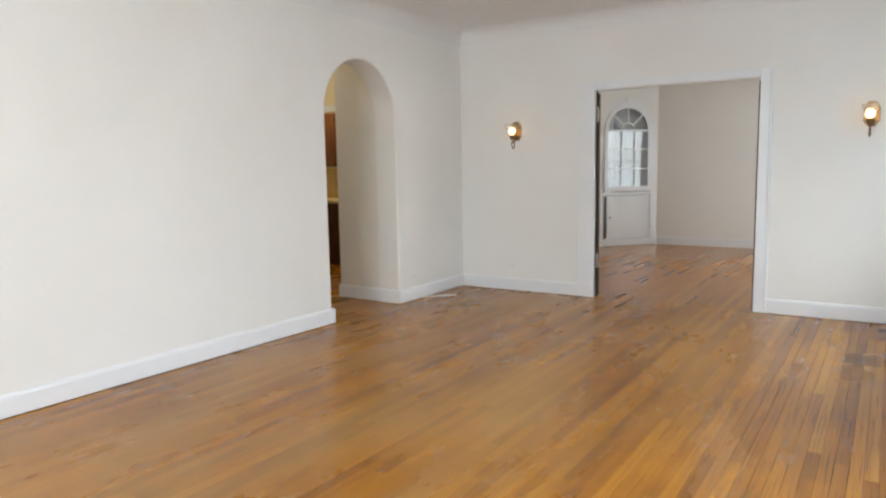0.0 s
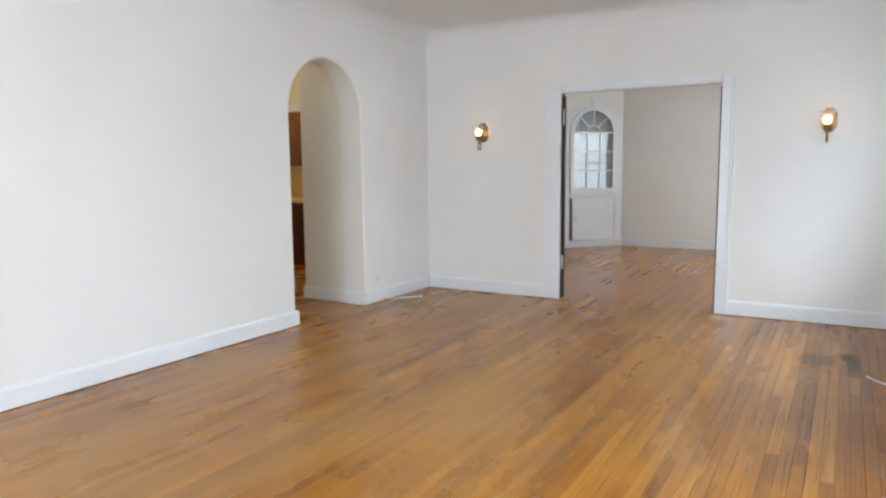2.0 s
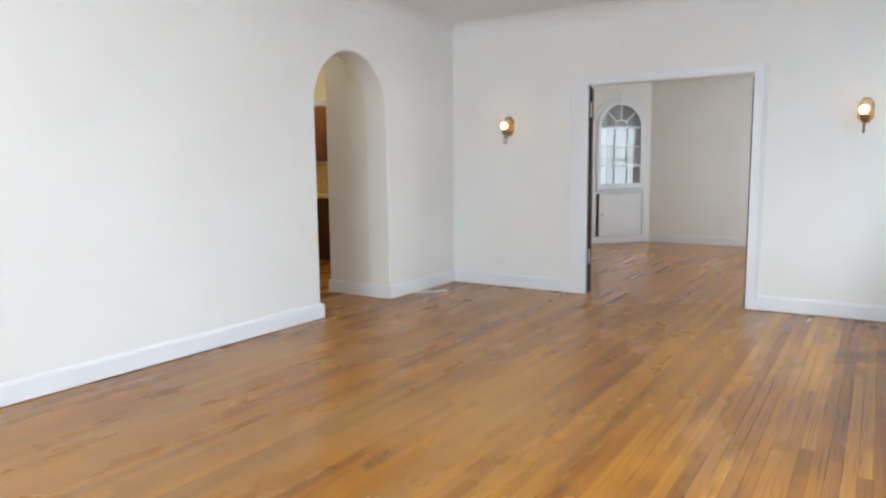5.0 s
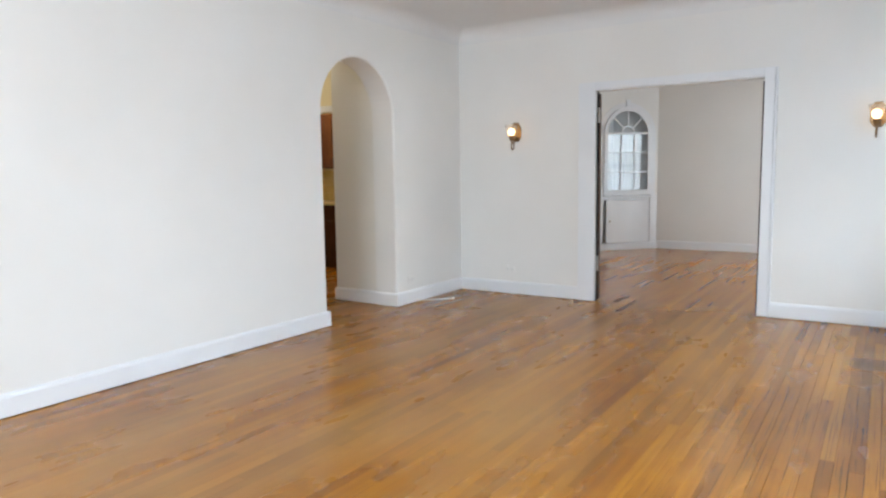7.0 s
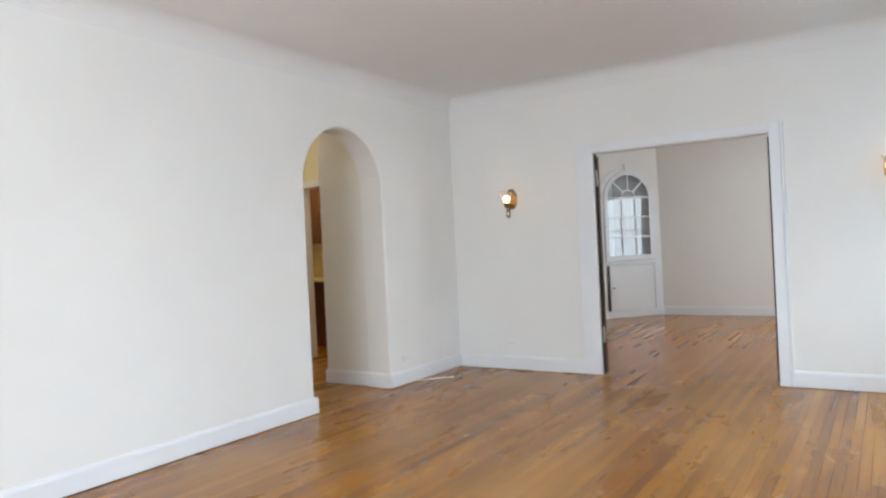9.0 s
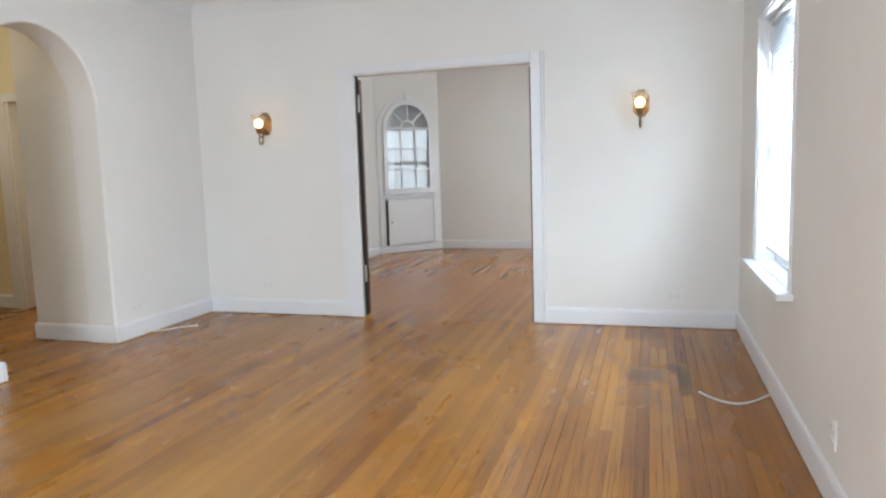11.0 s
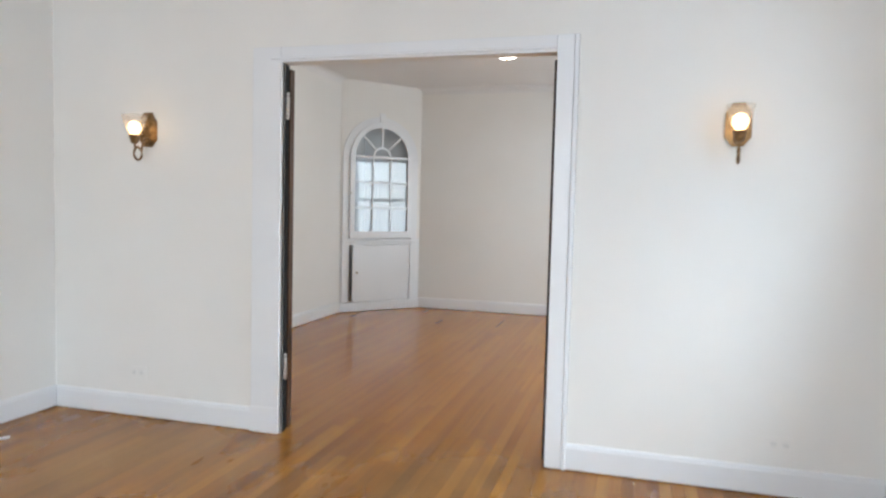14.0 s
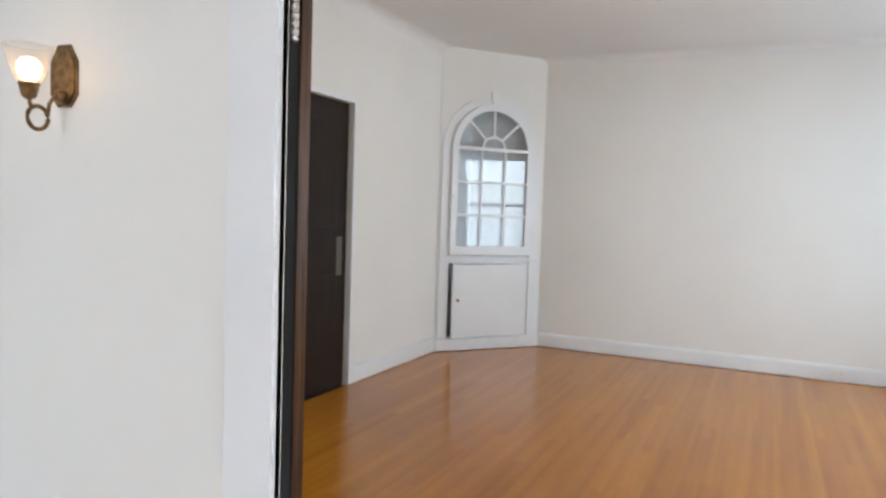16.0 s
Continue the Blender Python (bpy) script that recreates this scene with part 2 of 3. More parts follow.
BULB = glowing("lit_bulb", (1.0, 0.66, 0.30), 4.0)
BOWL = glowing("lit_opal_glass", (1.0, 0.95, 0.86), 4.0)
BLIND, nt_, b_ = material("blind_slat_vinyl", (0.88, 0.9, 0.92), 0.45)
tr_ = nt_.nodes.new("ShaderNodeBsdfTranslucent")
tr_.inputs[0].default_value = (0.9, 0.93, 0.96, 1)
mx_ = nt_.nodes.new("ShaderNodeMixShader")
mx_.inputs[0].default_value = 0.6
nt_.links.new(b_.outputs[0], mx_.inputs[1])
nt_.links.new(tr_.outputs[0], mx_.inputs[2])
nt_.links.new(mx_.outputs[0], nt_.nodes["Material Output"].inputs[0])
GROUND = paint("yard_concrete", (0.3, 0.29, 0.27), (0.4, 0.39, 0.37), 0.85)


# ---- building helpers ----
def box(bm, x0, x1, y0, y1, z0, z1, bevel=0.0):
    v = [bm.verts.new((x, y, z)) for x in (x0, x1) for y in (y0, y1) for z in (z0, z1)]
    fs = [bm.faces.new([v[i] for i in q]) for q in ((0, 1, 3, 2), (4, 6, 7, 5), (0, 4, 5, 1), (2, 3, 7, 6), (0, 2, 6, 4), (1, 5, 7, 3))]
    if bevel:
        es = {e for f in fs for e in f.edges}
        bmesh.ops.bevel(bm, geom=list(es), offset=bevel, segments=2, affect="EDGES", profile=0.5)
    return bm


def boxes(*rows, bevel=0.0):
    bm = bmesh.new()
    for r in rows:
        box(bm, *r, bevel=bevel)
    return bm


def prism(points, offset, bm=None):
    """An outline, as 3D points in one plane, pushed along offset."""
    bm = bm or bmesh.new()
    a = [bm.verts.new(p) for p in points]
    b = [bm.verts.new(Vector(p) + Vector(offset)) for p in points]
    n = len(a)
    bm.faces.new(a)
    bm.faces.new(b[::-1])
    for i in range(n):
        bm.faces.new((a[i], b[i], b[(i + 1) % n], a[(i + 1) % n]))
    bmesh.ops.recalc_face_normals(bm, faces=bm.faces)
    return bm


def lathe(profile, steps=24, bm=None, at=(0, 0, 0), power=None):
    """Turns (radius, height) pairs round the z axis; power squares the section off."""
    bm = bm or bmesh.new()
    rings = []
    for r, z in profile:
        ring = []
        for k in range(steps):
            a = 2 * math.pi * (k + 0.5) / steps
            f = 1.0 if power is None else (abs(math.cos(a)) ** power + abs(math.sin(a)) ** power) ** (-1 / power)
            ring.append(bm.verts.new((at[0] + r * f * math.cos(a), at[1] + r * f * math.sin(a), at[2] + z)))
        rings.append(ring)
    for p, q in zip(rings, rings[1:]):
        for k in range(steps):
            bm.faces.new((p[k], p[(k + 1) % steps], q[(k + 1) % steps], q[k]))
    bm.faces.new(rings[0][::-1])
    bm.faces.new(rings[-1])
    bmesh.ops.recalc_face_normals(bm, faces=bm.faces)
    return bm


def tube(path, radius, steps=8, bm=None, closed=False):
    bm = bm or bmesh.new()
    pts = [Vector(p) for p in path]
    n, rings = len(pts), []
    for i, p in enumerate(pts):
        if closed:
            t = pts[(i + 1) % n] - pts[i - 1]
        else:
            t = pts[min(i + 1, n - 1)] - pts[max(i - 1, 0)]
        q = t.to_track_quat("Z", "X")
        rings.append([bm.verts.new(p + q @ Vector((radius * math.cos(2 * math.pi * k / steps), radius * math.sin(2 * math.pi * k / steps), 0))) for k in range(steps)])
    pairs = list(zip(rings, rings[1:])) + ([(rings[-1], rings[0])] if closed else [])
    for a, b in pairs:
        for k in range(steps):
            bm.faces.new((a[k], a[(k + 1) % steps], b[(k + 1) % steps], b[k]))
    if not closed:
        bm.faces.new(rings[0][::-1])
        bm.faces.new(rings[-1])
    bmesh.ops.recalc_face_normals(bm, faces=bm.faces)
    return bm


def mesh_of(name, bm, mat, smooth=False):
    me = bpy.data.meshes.new(name)
    if smooth:
        for f in bm.faces:
            f.smooth = True
    bm.to_mesh(me)
    bm.free()
    me.materials.append(mat)
    return me


def part(name, bm, mat, parent, label="", smooth=False):
    ob = new(name, mesh_of(name, bm, mat, smooth))
    ob.parent = parent
    return tagged(ob, label)


def solid(name, bm, mat, label="", category="", kind="", group="", smooth=False):
    return tagged(new(name, mesh_of(name, bm, mat, smooth)), label, category, group, kind)


def thing(name, m, label, category, group="", kind=""):
    ob = new(name)
    ob.matrix_world = m
    return tagged(ob, label, category, group, kind)


# ---- the large structure ----
XL, XR, YB, YF, YD = -3.87, 0.75, 6.52, -2.3, 11.57   # living room sides, partition, front, dining back
DXL, YP = -3.855, 6.588                              # dining side wall, partition's far face
H = 2.84
DL, DR, DH = -2.30, -0.795, 2.08                      # the wide doorway
AL, AR, ASP = 4.305, 5.30, 1.835                      # the arch: jambs and springing


def arch_outline(y0, y1, spring, n=28):
    c, r = (y0 + y1) / 2, (y1 - y0) / 2
    return [(c - r * math.cos(math.pi * i / n), spring + r * math.sin(math.pi * i / n)) for i in range(n + 1)]


def left_wall():
    pts = [(YF - 0.2, 0), (YF - 0.2, H), (YP, H), (YP, 0), (AR, 0)]
    pts += [(y, z) for y, z in reversed(arch_outline(AL, AR, ASP))] + [(AL, 0)]
    bm = prism([(XL, y, z) for y, z in pts], (-0.255, 0, 0))
    rim = [ed for ed in bm.edges if all(abs(v.co.x - XL) < 1e-5 and AL - 1e-4 <= v.co.y <= AR + 1e-4 for v in ed.verts) and any(v.co.z > 0.01 for v in ed.verts)]
    bmesh.ops.bevel(bm, geom=rim, offset=0.02, segments=4, affect="EDGES", profile=0.5)
    return solid("wall_west", bm, WALL, "off-white plaster wall with a round-headed archway", "wall", "structure")


left_wall()
bm = boxes((XL, DL, YB, YP, 0, H), (DR, XR, YB, YP, 0, H), (DL, DR, YB, YP, DH + 0.0, H))
solid("wall_north", bm, WALL, "off-white painted wall with a wide doorway", "wall", "structure")


def holed_wall(name, y0, y1, holes, label):
    """The outer wall along x = XR with its openings (y0, y1, z0, z1)."""
    bm, y = bmesh.new(), y0
    for a, b, z0, z1 in holes:
        box(bm, XR, XR + 0.26, y, a, 0, H)
        if z0 > 0:
            box(bm, XR, XR + 0.26, a, b, 0, z0)
        box(bm, XR, XR + 0.26, a, b, z1, H)
        y = b
    box(bm, XR, XR + 0.26, y, y1, 0, H)
    return solid(name, bm, WALL, label, "wall", "structure")


W1 = (4.60, 5.72, 0.64, 2.12)
GD = (2.00, 2.90, 0.0, 2.08)
# W0: unseen opening added to let in more light
W0 = (0.05, 1.15, 0.64, 2.12)
W2 = (9.85, 10.92, 0.64, 2.20)
# W3: unseen dining room opening added for more light
W3 = (7.30, 8.60, 0.64, 2.12)
holed_wall("wall_east", YF - 0.2, YP, [W0, GD, W1], "off-white painted outer wall with tall windows")
holed_wall("wall_dining_east", YP, YD + 0.2, [W3, W2], "off-white painted dining room wall")
# front wall, out of view; its wide opening is added to admit the fill
bm = boxes((XL - 0.255, -2.6, YF - 0.2, YF, 0, H), (-0.4, XR, YF - 0.2, YF, 0, H), (-2.6, -0.4, YF - 0.2, YF, 0, 0.65), (-2.6, -0.4, YF - 0.2, YF, 2.25, H))
solid("wall_south", bm, WALL, "off-white painted front wall with an opening added for light", "wall", "structure")

DD0, DD1, DDH = 8.44, 9.265, 2.08                     # door from the dining room to the kitchen
bm = boxes((DXL - 0.14, DXL, YP, DD0, 0, H), (DXL - 0.14, DXL, DD1, YD + 0.2, 0, H), (DXL - 0.14, DXL, DD0, DD1, DDH, H))
solid("wall_dining_west", bm, WALL, "off-white painted dining room wall", "wall", "structure")
solid("wall_dining_north", boxes((DXL, XR, YD, YD + 0.2, 0, H)), WALL, "plain off-white painted dining room wall", "wall", "structure")


def room_ceiling(name, x0, x1, y0, y1, label, top=2.83, r=0.15):
    """A flat ceiling with a small plaster cove run round it."""
    bm = boxes((x0 - 0.1, x1 + 0.1, y0 - 0.05, y1 + 0.05, top, top + 0.12))
    prof = [(0.0, top - r)]
    prof += [(r * (1 - math.cos(a)), top - r + r * math.sin(a)) for a in [math.pi / 2 * k / 10 for k in range(1, 11)]] + [(0.0, top)]
    n = len(prof)
    loops = []
    for cx, cy, sx, sy in ((x0, y0, 1, 1), (x1, y0, -1, 1), (x1, y1, -1, -1), (x0, y1, 1, -1)):
        loops.append([bm.verts.new((cx + sx * d, cy + sy * d, z)) for d, z in prof])
    for a, b in zip(loops, loops[1:] + loops[:1]):
        for i in range(n):
            bm.faces.new((a[i], b[i], b[(i + 1) % n], a[(i + 1) % n]))
    bmesh.ops.recalc_face_normals(bm, faces=bm.faces)
    return solid(name, bm, CEILING, label, "ceiling", "structure")


room_ceiling("ceiling", XL, XR, YF, YB, "flat white plaster ceiling with a small cove")
room_ceiling("ceiling_dining", DXL, XR, YP, YD, "flat white plaster dining room ceiling with a small cove", r=0.08)

# hall and kitchen behind the arch
solid("wall_hall_closet", boxes((-4.66, XL - 0.255, AR + 0.018, 6.36, 0, H)), WALL_WARM_LIT, "off-white painted hall wall end", "wall", "structure")
KX = -5.95                                            # left side of the kitchen doorway
bm = boxes((-7.6, KX, 6.36, 6.5, 0, H), (KX, -5.13, 6.36, 6.5, 2.06, H), (-5.13, DXL - 0.14, 6.36, 6.5, 0, H))
solid("wall_hall_north", bm, HALL, "cream painted hall wall with a doorway", "wall", "structure")
solid("wall_hall_west", boxes((-7.75, -7.6, 3.4, 7.9, 0, H)), HALL, "cream painted hall end wall", "wall", "structure")
solid("wall_hall_south", boxes((-7.6, XL - 0.255, 3.4, 3.55, 0, H)), HALL, "cream painted hall side wall", "wall", "structure")
solid("wall_kitchen_north", boxes((-7.6, DXL - 0.14, 7.75, 7.9, 0, H)), HALL, "cream painted kitchen wall", "wall", "structure")
solid("ceiling_hall", boxes((-7.75, XL - 0.255, 3.4, 7.9, H - 0.01, H + 0.1)), CEILING, "plain ceiling over hall and kitchen", "ceiling", "structure")
solid("wall_pantry", boxes((-5.2, DXL - 0.14, 8.05, 8.17, 0, H), (-5.2, -5.08, 8.17, 9.6, 0, H), (-5.08, DXL - 0.14, 9.5, 9.62, 0, H), (-5.2, DXL - 0.14, 8.05, 9.62, H, H + 0.1)), HALL, "plain wall behind the swing door", "wall", "structure")


# ---- trim ----
def baseboard(name, runs, h=0.135, parent_label="white painted baseboard with a capped top"):
    """Each run: start, end on the wall line, and the way out of the wall."""
    base = thing(name, Matrix(), parent_label, "baseboard", kind="structure")
    prof = [(0, 0.007), (0.017, 0.007), (0.017, h - 0.022), (0.015, h - 0.016), (0.013, h - 0.006), (0.008, h - 0.001), (0, h)]
    for (ax, ay), (bx, by), (nx, ny) in runs:
        bm = prism([(ax + nx * d, ay + ny * d, z) for d, z in prof], (bx - ax, by - ay, 0))
        part("board", bm, TRIM, base)
    return base


e = 0.023
baseboard("baseboard", [
    ((XL, YF), (XL, AL - 0.001), (1, 0)), ((XL, AR + 0.001), (XL, YB), (1, 0)),
    ((XL + e, YB), (-2.478, YB), (0, -1)), ((-0.688, YB), (XR - e, YB), (0, -1)),
    ((XR, 3.075), (XR, YB), (-1, 0)), ((XR, YF), (XR, 1.85), (-1, 0)),
    ((XL + e, AL), (XL - 0.255, AL), (0, 1)), ((XL + e, AR), (XL - 0.255, AR), (0, -1)),
    ((XL - 0.257, AR + 0.018), (-4.66, AR + 0.018), (0, -1)), ((-4.66, AR), (-4.66, 6.36), (-1, 0)),
    ((-7.6, 6.36), (KX - 0.14, 6.36), (0, -1)),
])
baseboard("baseboard_dining", [
    ((DXL, YP), (DXL, DD0 - 0.06), (1, 0)), ((DXL, DD1 + 0.052), (DXL, 10.73), (1, 0)),
    ((-3.10, YD), (XR, YD), (0, -1)), ((XR, YP), (XR, YD - e), (-1, 0)), ((DR + 0.80, YP), (XR - e, YP), (0, 1)), ((DXL + e, YP), (DL - 0.80, YP), (0, 1)),
])


def doorway_casing():
    """Flat boards round the wide doorway, with a bead outside and a lip under the head."""
    c = thing("trim_doorway", Matrix(), "white painted flat casing round the wide doorway", "door casing", kind="structure")
    part("side_board", boxes((-2.475, DL, YB - 0.022, YB + 0.024, 0.004, DH + 0.085), bevel=0.004), TRIM, c)
    part("side_board", boxes((DR, -0.712, YB - 0.022, YB + 0.06, 0.004, DH + 0.085), bevel=0.004), TRIM, c)
    part("bead", boxes((-0.710, -0.688, YB - 0.025, YB, 0.0, DH + 0.085), bevel=0.005), TRIM, c)
    part("head_board", boxes((DL + 0.001, DR - 0.001, YB - 0.022, YB + 0.064, DH + 0.001, DH + 0.083), bevel=0.003), TRIM, c)
    part("head_lip", boxes((DL - 0.06, DR + 0.002, YB - 0.034, YB - 0.020, DH + 0.014, DH + 0.028), bevel=0.004), TRIM, c)
    part("plinth", boxes((-2.478, DL + 0.004, YB - 0.026, YB - 0.0215, 0.004, 0.15), bevel=0.002), TRIM, c)
    # dark gap between casing and folded leaf, put in as near-black strips
    part("jamb_face", boxes((DL, DL + 0.004, YB + 0.025, YP - 0.004, 0, DH)), DARK, c, "near-black strip in the jamb rebate")
    part("jamb_face", boxes((DR - 0.004, DR, YB + 0.061, YP - 0.004, 0, DH)), DARK, c, "near-black strip in the jamb rebate")
    return c


doorway_casing()


def folded_door(name, x0, x1, edge_x, label, hinges=()):
    """A dark leaf swung right back against the dining side of the partition."""
    d = thing(name, Matrix(), label, "door", kind="structure")
    y0, y1 = YP + 0.001, YP + 0.048
    part("leaf", boxes((x0, x1, y0, y1, 0.012, DH - 0.02), bevel=0.002), DOOR_WOOD, d)
    s = 1 if edge_x > (x0 + x1) / 2 else -1
    part("worn_edge", boxes((min(edge_x, edge_x - s * 0.004), max(edge_x, edge_x - s * 0.004), y0, y1, 0.012, DH - 0.02)), EDGE_WOOD, d, "worn brown hinge edge")
    for za, zb in ((0.13, 0.54), (0.66, 1.02), (1.14, 1.94)):
        part("panel", boxes((x0 + 0.11, x1 - 0.11, y1 + 0.001, y1 + 0.012, za, zb), bevel=0.005), DOOR_WOOD, d)
    for zc in hinges:
        prof = [(0.0045, -0.076), (0.011, -0.066), (0.0045, -0.056)]
        for k in range(5):
            z0 = -0.055 + k * 0.022
            prof += [(0.011, z0), (0.011, z0 + 0.016), (0.007, z0 + 0.017), (0.007, z0 + 0.021)]
        prof += [(0.0045, 0.056), (0.011, 0.066), (0.0045, 0.076)]
        part("hinge", lathe(prof, 12, at=(edge_x + s * 0.003, YP - 0.034, zc)), NICKEL, d, "nickel ball-tipped hinge", True)
    return d


folded_door("door_1", -3.06, DL + 0.006, DL + 0.010, "dark-stained panelled door folded back beside the doorway", (0.38, 1.85))
folded_door("door_2", DR - 0.019, -0.06, DR - 0.023, "dark-stained panelled door folded back beside the doorway")


def swing_door():
    d = thing("door_3", Matrix(), "dark-stained wooden swing door with a push plate", "door", kind="structure")
    x0, x1 = DXL - 0.075, DXL - 0.03
    part("leaf", boxes((x0, x1, DD0 + 0.004, DD1 - 0.004, 0.01, DDH - 0.004), bevel=0.003), DOOR_WOOD, d)
    for za, zb in ((0.25, 0.85), (1.18, 1.93)):
        part("panel", boxes((x1 - 0.006, x1 + 0.003, DD0 + 0.13, DD1 - 0.13, za, zb), bevel=0.003), DOOR_WOOD, d)
    part("push_plate", boxes((x1, x1 + 0.004, 9.135, 9.205, 0.83, 1.11), bevel=0.0015), DULL, d, "dull metal push plate")
    c = thing("trim_swing_door", Matrix(), "narrow white casing round the swing door", "door casing", kind="structure")
    part("side_board", boxes((DXL, DXL + 0.018, DD1, DD1 + 0.05, 0.004, DDH + 0.05), bevel=0.004), TRIM, c)
    part("side_board", boxes((DXL, DXL + 0.018, DD0 - 0.05, DD0, 0.004, DDH + 0.05), bevel=0.004), TRIM, c)
    part("head_board", boxes((DXL, DXL + 0.017, DD0 + 0.001, DD1 - 0.001, DDH, DDH + 0.049), bevel=0.004), TRIM, c)


swing_door()

c = thing("trim_kitchen_door", Matrix(), "white painted casing round the kitchen doorway", "door casing", kind="structure")
part("side_board", boxes((KX - 0.13, KX, 6.335, 6.36, 0.004, 2.14), bevel=0.004), TRIM, c)
part("side_board", boxes((-5.13, -5.0, 6.335, 6.36, 0.004, 2.14), bevel=0.004), TRIM, c)
part("head_board", boxes((KX + 0.001, -5.131, 6.335, 6.36, 2.06, 2.14), bevel=0.004), TRIM, c)
part("jamb", boxes((KX, KX + 0.02, 6.361, 6.5, 0.004, 2.058)), TRIM, c)


# ---- windows ----
def window(name, y0, y1, z0, z1, label, blind=True):
    """A sash window in the outer wall, with stool, casing and sashes."""
    w = thing(name, Matrix(), label, "window", kind="structure")
    x = XR
    part("window_frame", boxes((x - 0.012, x, y1 + 0.001, y1 + 0.045, z0, z1 + 0.09), (x - 0.012, x, y0 - 0.045, y0 - 0.001, z0, z1 + 0.09),
                               (x - 0.012, x, y0, y1, z1 + 0.001, z1 + 0.09), bevel=0.003), TRIM, w)
    part("jamb_lining", boxes((x + 0.001, x + 0.24, y1 - 0.014, y1, z0, z1), (x + 0.001, x + 0.24, y0, y0 + 0.014, z0, z1),
                              (x + 0.001, x + 0.24, y0 + 0.014, y1 - 0.014, z1 - 0.014, z1)), TRIM, w)
    part("window_sill", boxes((x + 0.001, x + 0.2, y0 + 0.001, y1 - 0.001, z0 - 0.03, z0 + 0.002), (x - 0.075, x - 0.001, y0 - 0.1, y1 + 0.13, z0 - 0.031, z0 + 0.001), bevel=0.004), TRIM, w)
    zm = (z0 + z1) / 2
    for tag, za, zb, xo in (("lower_sash", z0 + 0.004, zm + 0.02, 0.11), ("upper_sash", zm - 0.02, z1 - 0.014, 0.15)):
        a, b = y0 + 0.014, y1 - 0.014
        s = part(tag, boxes((x + xo, x + xo + 0.035, a, a + 0.05, za, zb), (x + xo, x + xo + 0.035, b - 0.05, b, za, zb),
                            (x + xo, x + xo + 0.035, a + 0.05, b - 0.05, za, za + 0.06), (x + xo, x + xo + 0.035, a + 0.05, b - 0.05, zb - 0.04, zb)), TRIM, w)
        p = part("pane", boxes((x + xo + 0.014, x + xo + 0.018, a + 0.05, b - 0.05, za + 0.06, zb - 0.04)), GLASS, s)
        p.visible_shadow = False
    return w


def blind(y0, y1, z0, z1):
    """A white slatted blind, let down to just above the sill."""
    b = thing("window_blind", Matrix.Translation((XR + 0.07, (y0 + y1) / 2, z1 - 0.02)), "white slatted blind let down inside the window", "blind")
    half, drop = (y1 - y0) / 2 - 0.022, z1 - z0 - 0.11
    part("headrail", boxes((-0.02, 0.02, -half, half, -0.03, 0.004), bevel=0.002), NICKEL, b, "grey metal headrail")
    me = None
    n = int((drop - 0.06) / 0.024)
    for i in range(n):
        if me is None:
            bm = bmesh.new()
            row = [[bm.verts.new((0.0135 * u, s * half, 0.0135 * 0.9 * u - 0.0025 * u * u)) for u in (-1, 0, 1)] for s in (-1, 1)]
            for k in (0, 1):
                bm.faces.new((row[0][k], row[1][k], row[1][k + 1], row[0][k + 1]))
            bmesh.ops.solidify(bm, geom=bm.faces[:], thickness=0.0006)
            me = mesh_of("slat", bm, BLIND)
        s = new("slat", me)
        s.parent, s.location = b, (0, 0, -0.045 - i * 0.024)
    part("bottom_rail", boxes((-0.013, 0.013, -half, half, -drop - 0.012, -drop + 0.006), bevel=0.003), PLATE, b)
    for y in (-half * 0.7, half * 0.7):
        part("ladder_cord", tube([(-0.016, y, -0.02), (-0.016, y, -drop)], 0.001, 5), CORD, b)
    part("tilt_wand", tube([(-0.03, half * 0.82, -0.03), (-0.032, half * 0.82, -0.62)], 0.004, 6), PLATE, b)
    return b


window("window_1", *W1, "tall white-framed sash window with a projecting sill")
# unseen repeat of the first window, added for the near fill
window("window_unseen_near", *W0, "tall white-framed sash window with a projecting sill")
# unseen window added round the dining room fill
window("window_unseen_dining", *W3, "unseen white-framed dining room window, added for light")
window("window_3", *W2, "white-framed dining room sash window, mirrored in the cabinet glass")
blind(*W1)


def glazed_door():
    d = thing("door_4", Matrix(), "white glazed outer door in a white casing", "door", kind="structure")
    y0, y1, _, z1 = GD
    x = XR
    part("casing", boxes((x - 0.02, x, y1 + 0.001, y1 + 0.17, 0.004, z1 + 0.12), (x - 0.02, x, y0 - 0.14, y0 - 0.001, 0.004, z1 + 0.12), (x - 0.02, x, y0, y1, z1 + 0.001, z1 + 0.12), bevel=0.004), TRIM, d)
    a, b = x + 0.10, x + 0.145
    leaf = part("leaf", boxes((a, b, y0 + 0.005, y0 + 0.1, 0.01, z1 - 0.004), (a, b, y1 - 0.1, y1 - 0.005, 0.01, z1 - 0.004), (a, b, y0 + 0.1, y1 - 0.1, 0.01, 0.45), (a, b, y0 + 0.1, y1 - 0.1, z1 - 0.12, z1 - 0.004)), TRIM, d)
    p = part("pane", boxes((a + 0.02, a + 0.025, y0 + 0.1, y1 - 0.1, 0.45, z1 - 0.12)), GLASS, leaf)
    p.visible_shadow = False
    part("knob", lathe([(0.008, 0), (0.012, 0.02), (0.026, 0.035), (0.026, 0.05), (0.012, 0.06)], 14), KNOB, leaf, smooth=True).matrix_local = pose(a, y1 - 0.05, 0.95, 0, -90, 0)


glazed_door()
# unseen slab added outside, cuts the sun down to a small floor patch
solid("sun_block_east", boxes((XR + 0.261, 1.85, YF, YD, 2.3, 2.4)), TRIM, "unseen white slab along the window wall, blocks high sun", "roof", "structure")
